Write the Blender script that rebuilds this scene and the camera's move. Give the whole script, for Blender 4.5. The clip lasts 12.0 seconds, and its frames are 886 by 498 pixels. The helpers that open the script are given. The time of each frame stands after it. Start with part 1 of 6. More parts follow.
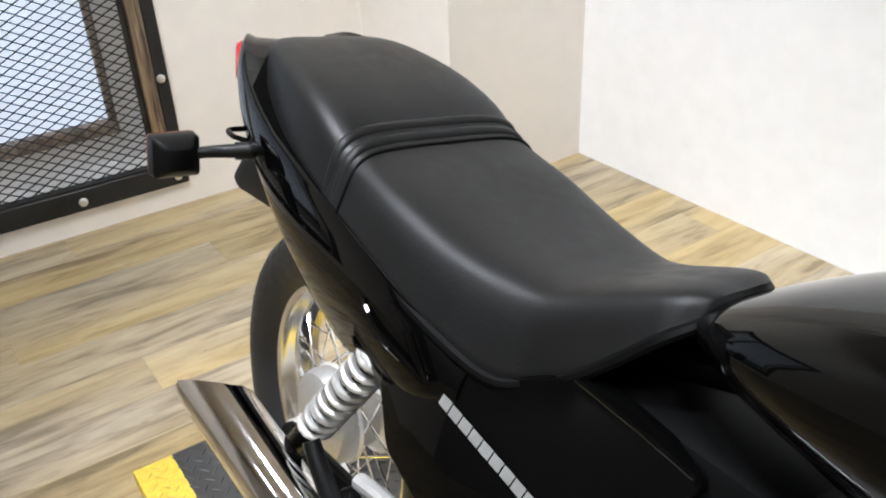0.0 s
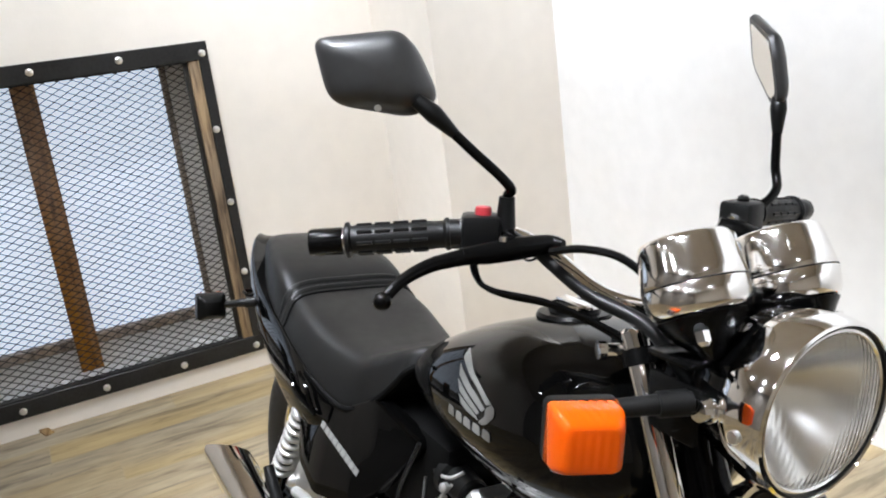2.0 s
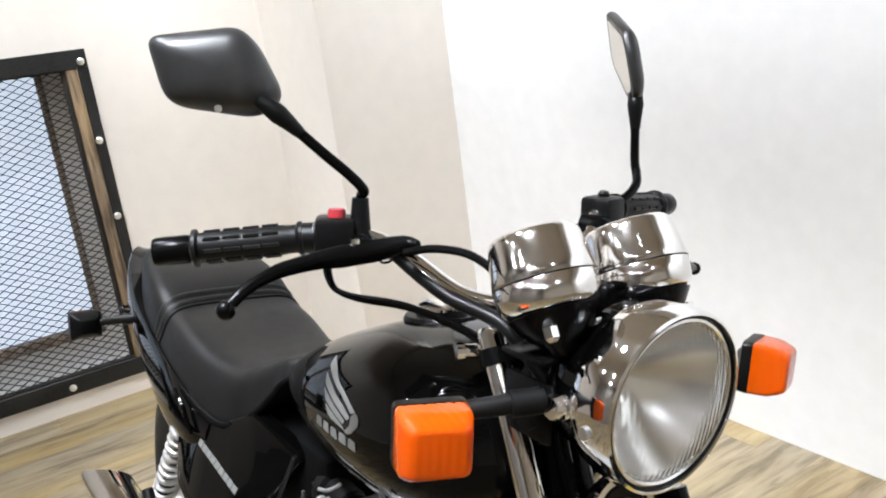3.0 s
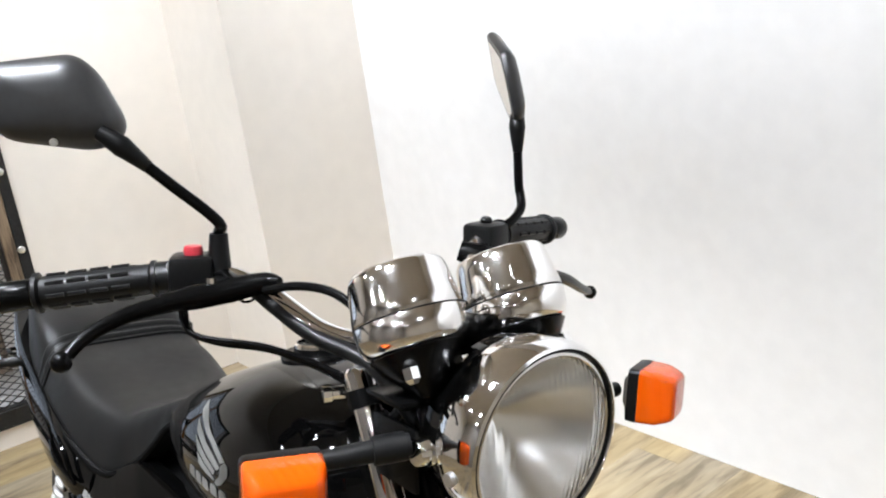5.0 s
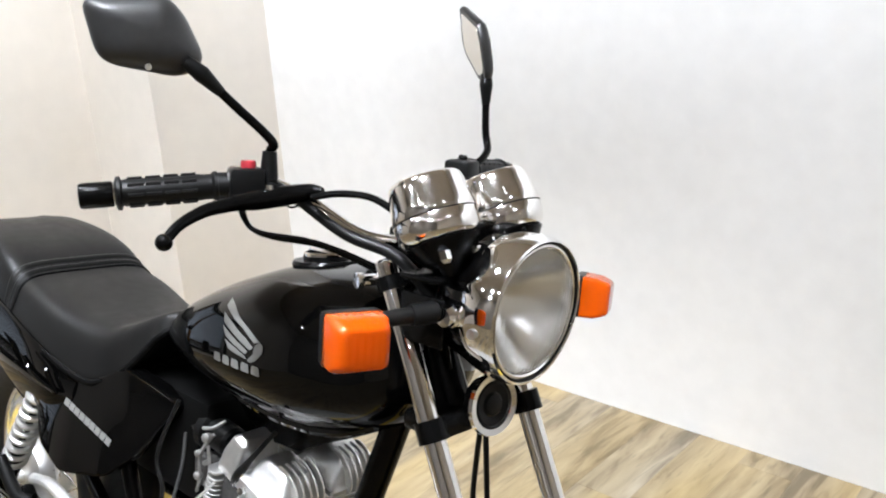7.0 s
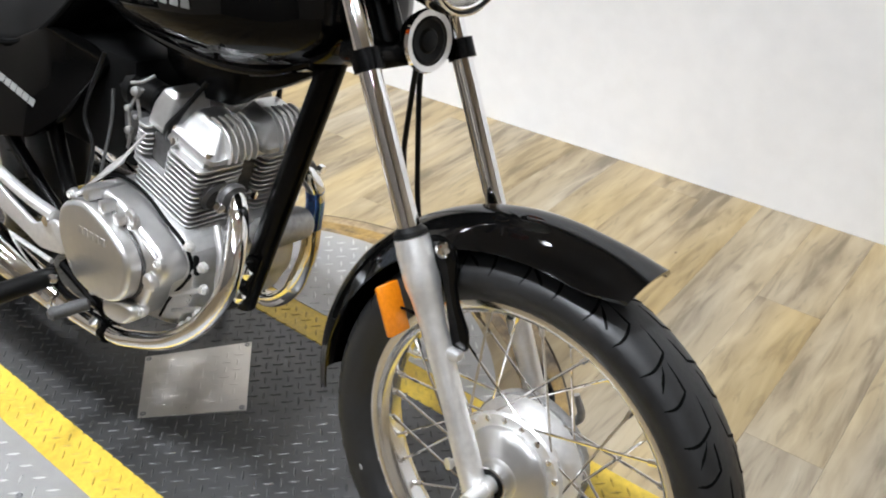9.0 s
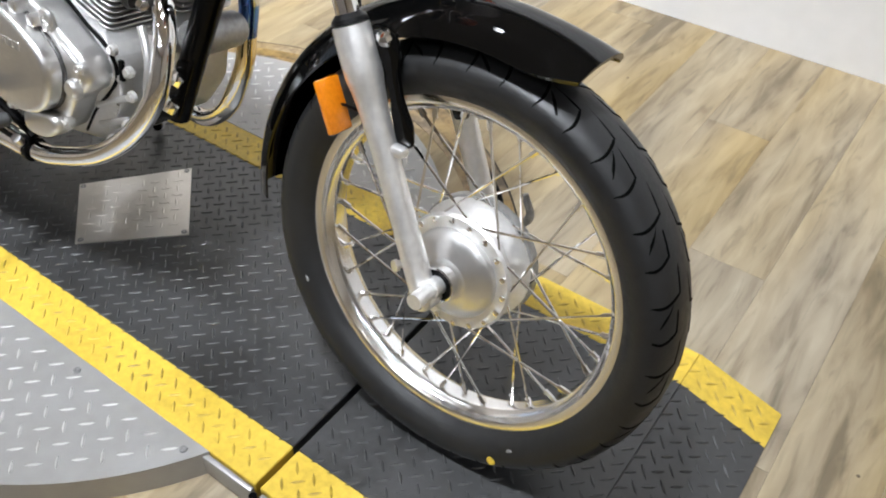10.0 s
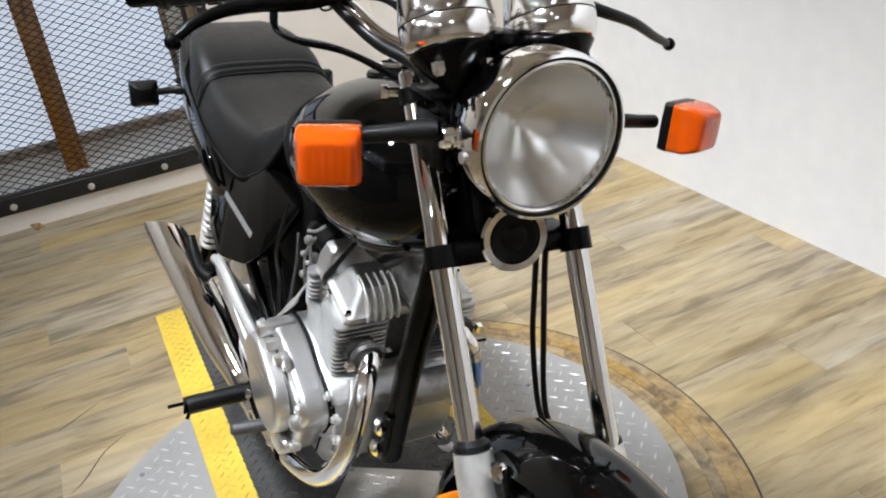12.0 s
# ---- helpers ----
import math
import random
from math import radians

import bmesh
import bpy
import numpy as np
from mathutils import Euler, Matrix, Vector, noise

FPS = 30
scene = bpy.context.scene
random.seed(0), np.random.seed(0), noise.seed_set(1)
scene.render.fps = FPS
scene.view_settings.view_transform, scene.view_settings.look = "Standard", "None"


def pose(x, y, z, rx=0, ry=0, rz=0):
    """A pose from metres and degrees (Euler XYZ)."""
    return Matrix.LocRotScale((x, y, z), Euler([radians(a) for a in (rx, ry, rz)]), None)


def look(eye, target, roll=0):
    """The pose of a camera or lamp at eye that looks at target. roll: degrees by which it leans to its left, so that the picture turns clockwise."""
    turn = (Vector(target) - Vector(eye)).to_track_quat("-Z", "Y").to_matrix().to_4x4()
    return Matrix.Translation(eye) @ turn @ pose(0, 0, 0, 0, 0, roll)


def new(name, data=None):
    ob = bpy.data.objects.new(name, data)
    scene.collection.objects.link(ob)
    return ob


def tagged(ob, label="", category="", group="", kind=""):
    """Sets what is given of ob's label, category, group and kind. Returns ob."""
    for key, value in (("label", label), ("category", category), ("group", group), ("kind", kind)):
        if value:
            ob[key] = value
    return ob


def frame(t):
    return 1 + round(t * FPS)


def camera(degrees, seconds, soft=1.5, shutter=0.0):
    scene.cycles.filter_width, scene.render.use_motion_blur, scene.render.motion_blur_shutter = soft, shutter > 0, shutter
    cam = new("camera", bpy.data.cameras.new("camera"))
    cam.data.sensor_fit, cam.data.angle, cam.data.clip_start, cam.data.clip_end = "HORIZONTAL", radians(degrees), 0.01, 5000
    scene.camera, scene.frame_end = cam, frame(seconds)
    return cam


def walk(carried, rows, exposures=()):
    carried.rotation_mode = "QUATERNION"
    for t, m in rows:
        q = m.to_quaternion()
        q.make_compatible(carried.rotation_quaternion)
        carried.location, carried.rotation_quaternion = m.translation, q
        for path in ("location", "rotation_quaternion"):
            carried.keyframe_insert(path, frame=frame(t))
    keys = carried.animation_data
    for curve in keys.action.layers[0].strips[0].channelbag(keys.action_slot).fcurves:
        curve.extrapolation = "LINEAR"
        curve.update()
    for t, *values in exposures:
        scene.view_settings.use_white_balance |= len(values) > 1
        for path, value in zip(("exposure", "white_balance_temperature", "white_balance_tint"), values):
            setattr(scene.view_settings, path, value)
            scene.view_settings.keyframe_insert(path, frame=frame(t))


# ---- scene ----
cam = camera(55.5, 12.0, 2.0)
PATH = [
    (0, (-0.501, -0.447, 1.211), (-1.946, 0.519, 0.221), -2.6),
    (0.5, (-0.264, -0.553, 1.289), (-1.887, 0.345, 0.542), -6.4),
    (1, (-0.003, -0.548, 1.316), (-1.718, 0.24, 0.654), -8.2),
    (1.5, (0.234, -0.489, 1.352), (-1.542, 0.247, 0.8), -6.9),
    (2, (0.294, -0.462, 1.348), (-1.438, 0.378, 0.805), -7.3),
    (2.5, (0.303, -0.434, 1.336), (-1.375, 0.515, 0.804), -7.0),
    (3, (0.306, -0.398, 1.328), (-1.326, 0.618, 0.777), -7.6),
    (3.2, (0.307, -0.387, 1.326), (-1.303, 0.657, 0.761), -8.1),
    (5, (0.31, -0.312, 1.319), (-1.246, 0.829, 0.794), -8.2),
    (5.5, (0.328, -0.31, 1.316), (-1.202, 0.877, 0.816), -8.6),
    (6, (0.359, -0.356, 1.33), (-1.149, 0.862, 0.837), -6.8),
    (6.5, (0.366, -0.497, 1.34), (-1.022, 0.848, 0.827), -5.8),
    (8.3, (0.395, -0.674, 1.229), (-0.716, 0.699, 0.29), 0.4),
    (8.5, (0.398, -0.674, 1.216), (-0.67, 0.683, 0.207), 0.8),
    (9, (0.414, -0.676, 1.181), (-0.631, 0.641, 0.099), 0.5),
    (9.5, (0.42, -0.675, 1.136), (-0.522, 0.599, -0.085), 1.6),
    (10, (0.429, -0.681, 1.096), (-0.399, 0.547, -0.248), 2.4),
    (10.5, (0.422, -0.685, 1.093), (-0.401, 0.519, -0.276), 1.4),
    (11, (0.407, -0.654, 1.173), (-0.664, 0.489, -0.071), -4.6),
    (11.5, (0.453, -0.467, 1.225), (-1.061, 0.404, 0.25), -11.7),
    (12, (0.517, -0.288, 1.262), (-1.137, 0.373, 0.351), -8.4),
]
walk(cam, [(t, look(eye, target, roll)) for t, eye, target, roll in PATH], [(0, 0.0), (6.7, 0.0), (8.3, -0.09), (10.5, -0.12), (11.2, -0.22), (12, -0.26)])

# ---- light ----
world = bpy.data.worlds.new("world")
scene.world = world
world.use_nodes = True
world.node_tree.nodes["Background"].inputs[0].default_value = (0.8, 0.85, 1.0, 1)
world.node_tree.nodes["Background"].inputs[1].default_value = 0.3


def lamp(x, y, z, power, size, colour=(0.945, 1.0, 1.085), target=None, spread=180):
    data = bpy.data.lights.new("overhead_light", "AREA")
    data.spread = radians(spread)
    data.shape, data.size, data.energy, data.color = "DISK", size, power, colour
    ob = new("overhead_light", data)
    ob.matrix_world = look((x, y, z), target or (x, y + 0.01, 0))
    return ob


# an added long strip, no known fixture, that brightens the white wall from above
strip = bpy.data.lights.new("wall_fill", "AREA")
strip.shape, strip.size, strip.size_y, strip.energy, strip.color, strip.spread = "RECTANGLE", 5.6, 0.05, 39, (0.945, 1.0, 1.085), radians(58)
new("wall_fill", strip).matrix_world = look((-0.2, 0.80, 2.85), (-0.2, 1.512, 1.36))
# a row of spots over the turntable, aimed at the machine and the floor behind it
for x, aim, power, spread in ((-1.9, (-1.9, 0.30), 15.0, 62), (-1.0, (-1.1, 0.34), 8.0, 56), (-0.1, (-0.24, 0.30), 13.5, 62)):
    lamp(x, -0.62, 2.80, power, 0.22, target=(*aim, 0.0), spread=spread)
# weak added fill, no known fixture, for the floor near the front wheel
lamp(0.95, -0.35, 2.80, 1.4, 0.12, target=(0.36, 0.55, 0.0), spread=44)
# a shorter added strip, likewise no known fixture, that brightens the window wall
strip = bpy.data.lights.new("wall_fill", "AREA")
strip.shape, strip.size, strip.size_y, strip.energy, strip.color, strip.spread = "RECTANGLE", 3.1, 0.05, 9.5, (0.945, 1.0, 1.085), radians(50)
new("wall_fill", strip).matrix_world = look((-2.25, 0.05, 2.85), (-3.055, 0.05, 1.45))
# two added fill spots, no known fixtures, that brighten the side of the boxed column
for x in (-2.5, -1.9):
    lamp(x, -0.9, 2.85, 1.5, 0.12, target=(-2.85, 1.0, 1.0), spread=50)
# one more added fill for the column, from the machine's side
lamp(-1.2, 0.5, 2.85, 1.9, 0.12, target=(-2.6, 1.2, 1.15), spread=62)
# the rest of the showroom
for x, y, power in ((2.4, -0.4, 8), (2.4, -2.3, 7), (1.3, -2.3, 6), (0.5, -2.3, 6), (-0.3, -2.3, 6), (-1.1, -2.3, 6), (-2.2, -2.3, 6), (1.2, -3.3, 10), (-1.4, -3.3, 10)):
    lamp(x, y, 2.85, power, 0.09, spread=150)

# ---- materials ----
def mat(name, colour, rough=0.5, metal=0.0, coat=0.0, vary=0.0, scale=8.0, bump=0.0, bump_scale=200.0, rough_vary=0.0, stretch=None, second=None, random_vary=0.0, spec=0.5):
    """A node material: base colour with two scales of noise, fine relief and worn gloss."""
    m = bpy.data.materials.new(name)
    m.use_nodes = True
    nt = m.node_tree
    b = nt.nodes["Principled BSDF"]
    b.inputs["Base Color"].default_value = (*colour, 1)
    b.inputs["Roughness"].default_value = rough
    b.inputs["Metallic"].default_value = metal
    b.inputs["Coat Weight"].default_value = coat
    b.inputs["Specular IOR Level"].default_value = spec
    b.inputs["Coat Roughness"].default_value = 0.03
    tc = nt.nodes.new("ShaderNodeTexCoord")
    src = tc.outputs["Object"]
    if stretch:
        mp = nt.nodes.new("ShaderNodeMapping")
        mp.inputs["Scale"].default_value = stretch
        nt.links.new(src, mp.inputs[0])
        src = mp.outputs[0]
    if vary or rough_vary or second:
        n1 = nt.nodes.new("ShaderNodeTexNoise")
        n1.inputs["Scale"].default_value, n1.inputs["Detail"].default_value = scale, 6
        nt.links.new(src, n1.inputs["Vector"])
        n2 = nt.nodes.new("ShaderNodeTexNoise")
        n2.inputs["Scale"].default_value, n2.inputs["Detail"].default_value = scale * 9, 4
        nt.links.new(src, n2.inputs["Vector"])
        add = nt.nodes.new("ShaderNodeMath")
        add.operation = "MULTIPLY_ADD"
        nt.links.new(n2.outputs["Fac"], add.inputs[0])
        add.inputs[1].default_value = 0.5
        half = nt.nodes.new("ShaderNodeMath")
        half.operation = "MULTIPLY"
        half.inputs[1].default_value = 0.5
        nt.links.new(n1.outputs["Fac"], half.inputs[0])
        nt.links.new(half.outputs[0], add.inputs[2])
        ramp = nt.nodes.new("ShaderNodeValToRGB")
        ramp.color_ramp.elements[0].position, ramp.color_ramp.elements[1].position = 0.35, 0.65
        low = second if second else tuple(c * (1 - vary) for c in colour)
        ramp.color_ramp.elements[0].color = (*low, 1)
        ramp.color_ramp.elements[1].color = (*(tuple(min(1, c * (1 + vary)) for c in colour)), 1)
        nt.links.new(add.outputs[0], ramp.inputs[0])
        out = ramp.outputs[0]
        if random_vary:
            oi = nt.nodes.new("ShaderNodeObjectInfo")
            mr = nt.nodes.new("ShaderNodeMapRange")
            mr.inputs["To Min"].default_value, mr.inputs["To Max"].default_value = 1 - random_vary, 1 + random_vary
            nt.links.new(oi.outputs["Random"], mr.inputs["Value"])
            hs = nt.nodes.new("ShaderNodeHueSaturation")
            nt.links.new(mr.outputs[0], hs.inputs["Value"])
            nt.links.new(out, hs.inputs["Color"])
            out = hs.outputs[0]
        nt.links.new(out, b.inputs["Base Color"])
        if rough_vary:
            mr = nt.nodes.new("ShaderNodeMapRange")
            mr.inputs["From Min"].default_value, mr.inputs["From Max"].default_value = 0.35, 0.65
            mr.inputs["To Min"].default_value, mr.inputs["To Max"].default_value = max(0, rough - rough_vary), min(1, rough + rough_vary)
            nt.links.new(add.outputs[0], mr.inputs["Value"])
            nt.links.new(mr.outputs[0], b.inputs["Roughness"])
    if bump:
        nb = nt.nodes.new("ShaderNodeTexNoise")
        nb.inputs["Scale"].default_value, nb.inputs["Detail"].default_value = bump_scale, 3
        nt.links.new(src, nb.inputs["Vector"])
        bp = nt.nodes.new("ShaderNodeBump")
        bp.inputs["Strength"].default_value, bp.inputs["Distance"].default_value = bump, 0.002
        nt.links.new(nb.outputs["Fac"], bp.inputs["Height"])
        nt.links.new(bp.outputs[0], b.inputs["Normal"])
    return m


def wood_mat(name, dark, mid, light, stretch, random_vary=0.12, rough=0.45):
    """Weathered plank: long streaks of grain, broad stains, a few dark cracks; each piece shifted by its own random number."""
    m = bpy.data.materials.new(name)
    m.use_nodes = True
    nt = m.node_tree
    b = nt.nodes["Principled BSDF"]
    tc, oi = nt.nodes.new("ShaderNodeTexCoord"), nt.nodes.new("ShaderNodeObjectInfo")
    mul = nt.nodes.new("ShaderNodeVectorMath")
    mul.operation = "SCALE"
    mul.inputs[0].default_value = (37, 61, 19)
    nt.links.new(oi.outputs["Random"], mul.inputs["Scale"])
    add = nt.nodes.new("ShaderNodeVectorMath")
    nt.links.new(tc.outputs["Object"], add.inputs[0])
    nt.links.new(mul.outputs[0], add.inputs[1])
    mp = nt.nodes.new("ShaderNodeMapping")
    mp.inputs["Scale"].default_value = stretch
    nt.links.new(add.outputs[0], mp.inputs[0])
    grain = nt.nodes.new("ShaderNodeTexNoise")
    grain.inputs["Scale"].default_value, grain.inputs["Detail"].default_value, grain.inputs["Distortion"].default_value = 9, 8, 0.6
    nt.links.new(mp.outputs[0], grain.inputs["Vector"])
    stain = nt.nodes.new("ShaderNodeTexNoise")
    stain.inputs["Scale"].default_value, stain.inputs["Detail"].default_value = 2.2, 3
    nt.links.new(mp.outputs[0], stain.inputs["Vector"])
    mix = nt.nodes.new("ShaderNodeMath")
    mix.operation = "ADD"
    nt.links.new(grain.outputs["Fac"], mix.inputs[0])
    nt.links.new(stain.outputs["Fac"], mix.inputs[1])
    ramp = nt.nodes.new("ShaderNodeValToRGB")
    e = ramp.color_ramp.elements
    e[0].position, e[0].color = 0.372, (*dark, 1)
    e[1].position, e[1].color = 0.612, (*light, 1)
    k = e.new(0.47)
    k.color = (*mid, 1)
    half = nt.nodes.new("ShaderNodeMath")
    half.operation = "MULTIPLY"
    half.inputs[1].default_value = 0.5
    nt.links.new(mix.outputs[0], half.inputs[0])
    nt.links.new(half.outputs[0], ramp.inputs[0])
    mr = nt.nodes.new("ShaderNodeMapRange")
    mr.inputs["To Min"].default_value, mr.inputs["To Max"].default_value = 1 - random_vary, 1 + random_vary
    nt.links.new(oi.outputs["Random"], mr.inputs["Value"])
    hs = nt.nodes.new("ShaderNodeHueSaturation")
    nt.links.new(mr.outputs[0], hs.inputs["Value"])
    nt.links.new(ramp.outputs[0], hs.inputs["Color"])
    # broad patches run from ochre to grey-brown
    wide = nt.nodes.new("ShaderNodeTexNoise")
    wide.inputs["Scale"].default_value, wide.inputs["Detail"].default_value = 1.1, 2
    nt.links.new(mp.outputs[0], wide.inputs["Vector"])
    tone = nt.nodes.new("ShaderNodeMapRange")
    tone.inputs["From Min"].default_value, tone.inputs["From Max"].default_value = 0.34, 0.66
    tone.inputs["To Min"].default_value, tone.inputs["To Max"].default_value = 0.80, 1.34
    nt.links.new(wide.outputs["Fac"], tone.inputs["Value"])
    nt.links.new(tone.outputs[0], hs.inputs["Saturation"])
    # thin dark checks along the grain
    fine = nt.nodes.new("ShaderNodeTexNoise")
    fine.inputs["Scale"].default_value, fine.inputs["Detail"].default_value, fine.inputs["Distortion"].default_value = 15, 4, 1.0
    nt.links.new(mp.outputs[0], fine.inputs["Vector"])
    check = nt.nodes.new("ShaderNodeMapRange")
    check.inputs["From Min"].default_value, check.inputs["From Max"].default_value = 0.30, 0.44
    check.inputs["To Min"].default_value, check.inputs["To Max"].default_value = 0.76, 1.0
    nt.links.new(fine.outputs["Fac"], check.inputs["Value"])
    worn = nt.nodes.new("ShaderNodeMix")
    worn.data_type, worn.blend_type = "RGBA", "MULTIPLY"
    worn.inputs[0].default_value = 1.0
    nt.links.new(hs.outputs[0], worn.inputs[6])
    nt.links.new(check.outputs[0], worn.inputs[7])
    nt.links.new(worn.outputs[2], b.inputs["Base Color"])
    b.inputs["Roughness"].default_value = rough
    bp = nt.nodes.new("ShaderNodeBump")
    bp.inputs["Strength"].default_value, bp.inputs["Distance"].default_value = 0.25, 0.001
    nt.links.new(grain.outputs["Fac"], bp.inputs["Height"])
    nt.links.new(bp.outputs[0], b.inputs["Normal"])
    return m


WALL_CREAM = mat("cream_wall_paint", (0.82, 0.77, 0.705), 0.6, vary=0.03, scale=1.5, bump=0.15, bump_scale=120)
WALL_WHITE = mat("white_wall_paint", (0.84, 0.833, 0.825), 0.55, vary=0.035, scale=1.7, bump=0.15, bump_scale=120)
# tones of the two unseen walls, set by what chrome and paint reflect
WALL_EAST = mat("cream_far_wall", (0.66, 0.61, 0.53), 0.7, vary=0.06, scale=1.5)
WALL_FAR = mat("taupe_wall", (0.24, 0.22, 0.20), 0.7, vary=0.15, scale=1.5)
CEILING = mat("ceiling_paint", (0.40, 0.345, 0.275), 0.8, vary=0.05, scale=2)
WOOD = wood_mat("weathered_plank", (0.150, 0.112, 0.062), (0.282, 0.221, 0.136), (0.388, 0.314, 0.203), (3.4, 0.50, 3.4), 0.06)
KNOT = mat("dark_knot", (0.10, 0.075, 0.045), 0.6, vary=0.4, scale=60)
SUBFLOOR = mat("subfloor", (0.05, 0.04, 0.03), 0.9, vary=0.2)
RING_WOOD = wood_mat("ring_plywood", (0.11, 0.072, 0.034), (0.23, 0.158, 0.076), (0.34, 0.245, 0.128), (4, 4, 4), 0.05)
FRAME_STEEL = mat("black_steel_frame", (0.022, 0.022, 0.022), 0.45, metal=0.4, vary=0.4, scale=10, rough_vary=0.15)
MESH_STEEL = mat("expanded_metal", (0.03, 0.027, 0.024), 0.5, metal=0.5, vary=0.3, scale=20)
REVEAL_WOOD = wood_mat("raw_stud_wood", (0.06, 0.036, 0.018), (0.20, 0.128, 0.062), (0.36, 0.25, 0.13), (1, 9, 0.8), 0.1, 0.7)
BROWN_WOOD = wood_mat("stained_mullion_wood", (0.15, 0.068, 0.025), (0.33, 0.165, 0.065), (0.45, 0.24, 0.10), (8, 8, 0.8), 0.1, 0.6)
GREY_WOOD = wood_mat("grey_weathered_wood", (0.12, 0.09, 0.07), (0.25, 0.20, 0.16), (0.36, 0.30, 0.25), (6, 6, 0.8), 0.1, 0.7)
ZINC = mat("zinc_screw", (0.75, 0.75, 0.74), 0.3, metal=1.0, vary=0.1, scale=60)
DIAMOND_BLACK = mat("black_diamond_plate", (0.017, 0.017, 0.0172), 0.40, spec=0.95, metal=0.0, vary=0.5, scale=9, rough_vary=0.09, bump=0.1, bump_scale=300)
LUG_BLACK = mat("worn_black_lug", (0.045, 0.045, 0.045), 0.46, metal=0.1, spec=0.5, vary=0.5, scale=14)
LUG_ALU = mat("scuffed_lug", (0.55, 0.545, 0.53), 0.42, metal=0.5, vary=0.1, scale=14)
DIAMOND_YELLOW = mat("yellow_painted_plate", (0.585, 0.405, 0.045), 0.45, vary=0.2, scale=9, rough_vary=0.1, bump=0.1, bump_scale=300)
LUG_YELLOW = mat("worn_yellow_lug", (0.585, 0.405, 0.045), 0.45, second=(0.22, 0.15, 0.015), vary=0.1, scale=7)
DIAMOND_ALU = mat("bare_diamond_plate", (0.35, 0.345, 0.335), 0.42, metal=0.5, vary=0.07, scale=5, rough_vary=0.08, bump=0.1, bump_scale=400)
STEEL_PATCH = mat("dull_steel_patch", (0.60, 0.575, 0.54), 0.34, metal=0.85, vary=0.10, scale=3, rough_vary=0.12)
PAINT = mat("gloss_black_paint", (0.0010, 0.0010, 0.0010), 0.03, rough_vary=0.012, scale=3, vary=0.2, spec=0.22)
GUARD_PAINT = mat("worn_black_mudguard_paint", (0.0015, 0.0015, 0.0015), 0.06, rough_vary=0.03, scale=4, vary=0.2, spec=0.30)
PLASTIC = mat("black_plastic", (0.004, 0.004, 0.004), 0.36, spec=0.17, vary=0.25, scale=30, bump=0.08, bump_scale=500)
MIRROR_SHELL = mat("mirror_shell_plastic", (0.020, 0.020, 0.0205), 0.36, spec=0.6, vary=0.2, scale=12, bump=0.05, bump_scale=500)
SATIN = mat("satin_black_metal", (0.002, 0.002, 0.002), 0.25, spec=0.11, vary=0.3, scale=20)
VINYL = mat("black_seat_vinyl", (0.005, 0.0049, 0.0048), 0.42, spec=0.20, vary=0.18, scale=5, rough_vary=0.06, bump=0.16, bump_scale=420)
RUBBER = mat("black_rubber", (0.004, 0.004, 0.004), 0.42, spec=0.22, vary=0.3, scale=14, rough_vary=0.1, bump=0.1, bump_scale=250)
ENGINE_BLACK = mat("black_rubber_gasket", (0.003, 0.003, 0.003), 0.5, spec=0.2, vary=0.2)
# near-black colour standing in for the shade inside tread grooves
GROOVE_SHADE = mat("groove_shade_black", (0.0012, 0.0012, 0.0012), 0.8, spec=0.04, vary=0.2)
TYRE = mat("tyre_rubber", (0.0125, 0.0125, 0.0127), 0.44, spec=0.40, vary=0.35, scale=9, rough_vary=0.12, bump=0.12, bump_scale=220)
RIM_CHROME = mat("rim_chrome", (0.95, 0.945, 0.94), 0.19, metal=1.0, vary=0.05, scale=6, rough_vary=0.04)
CHROME = mat("chrome", (0.92, 0.91, 0.90), 0.06, metal=1.0, vary=0.04, scale=6, rough_vary=0.03)
SPUN_CHROME = mat("spun_chrome", (0.90, 0.88, 0.86), 0.11, metal=1.0, vary=0.04, scale=6, rough_vary=0.03)
GOLDEN = mat("heat_golden_chrome", (0.85, 0.66, 0.34), 0.10, metal=1.0, second=(0.90, 0.80, 0.60), vary=0.1, scale=9)
BLUED = mat("heat_blued_chrome", (0.10, 0.28, 0.72), 0.10, metal=1.0, second=(0.20, 0.22, 0.50), vary=0.2, scale=12)
ALU = mat("brushed_aluminium", (0.90, 0.89, 0.875), 0.38, metal=0.86, vary=0.08, scale=12, rough_vary=0.08, bump=0.04, bump_scale=300)
CAST = mat("cast_aluminium", (0.61, 0.605, 0.595), 0.40, metal=0.9, vary=0.08, scale=10, rough_vary=0.1, bump=0.15, bump_scale=260)
# dark tone that also paints the shade between the cylinder fins
DARK_CAST = mat("dark_cast_aluminium", (0.085, 0.082, 0.08), 0.5, metal=0.7, vary=0.35, scale=12, bump=0.15, bump_scale=260)
GREY_CAST = mat("grey_cast_aluminium", (0.36, 0.355, 0.345), 0.45, metal=0.7, vary=0.25, scale=12, bump=0.15, bump_scale=260)
POLISHED = mat("polished_case_aluminium", (0.76, 0.755, 0.745), 0.30, metal=0.95, vary=0.04, scale=9)
SPRING = mat("silver_spring", (0.72, 0.71, 0.69), 0.28, metal=0.85, vary=0.06, scale=20)
EMBLEM = mat("silver_decal", (0.21, 0.207, 0.20), 0.42, metal=0.3, vary=0.06, scale=40)
YELLOW_LINE = mat("yellow_wire", (0.20, 0.15, 0.012), 0.45, vary=0.1)
RED = mat("red_plastic", (0.36, 0.025, 0.035), 0.3, vary=0.1, scale=40)
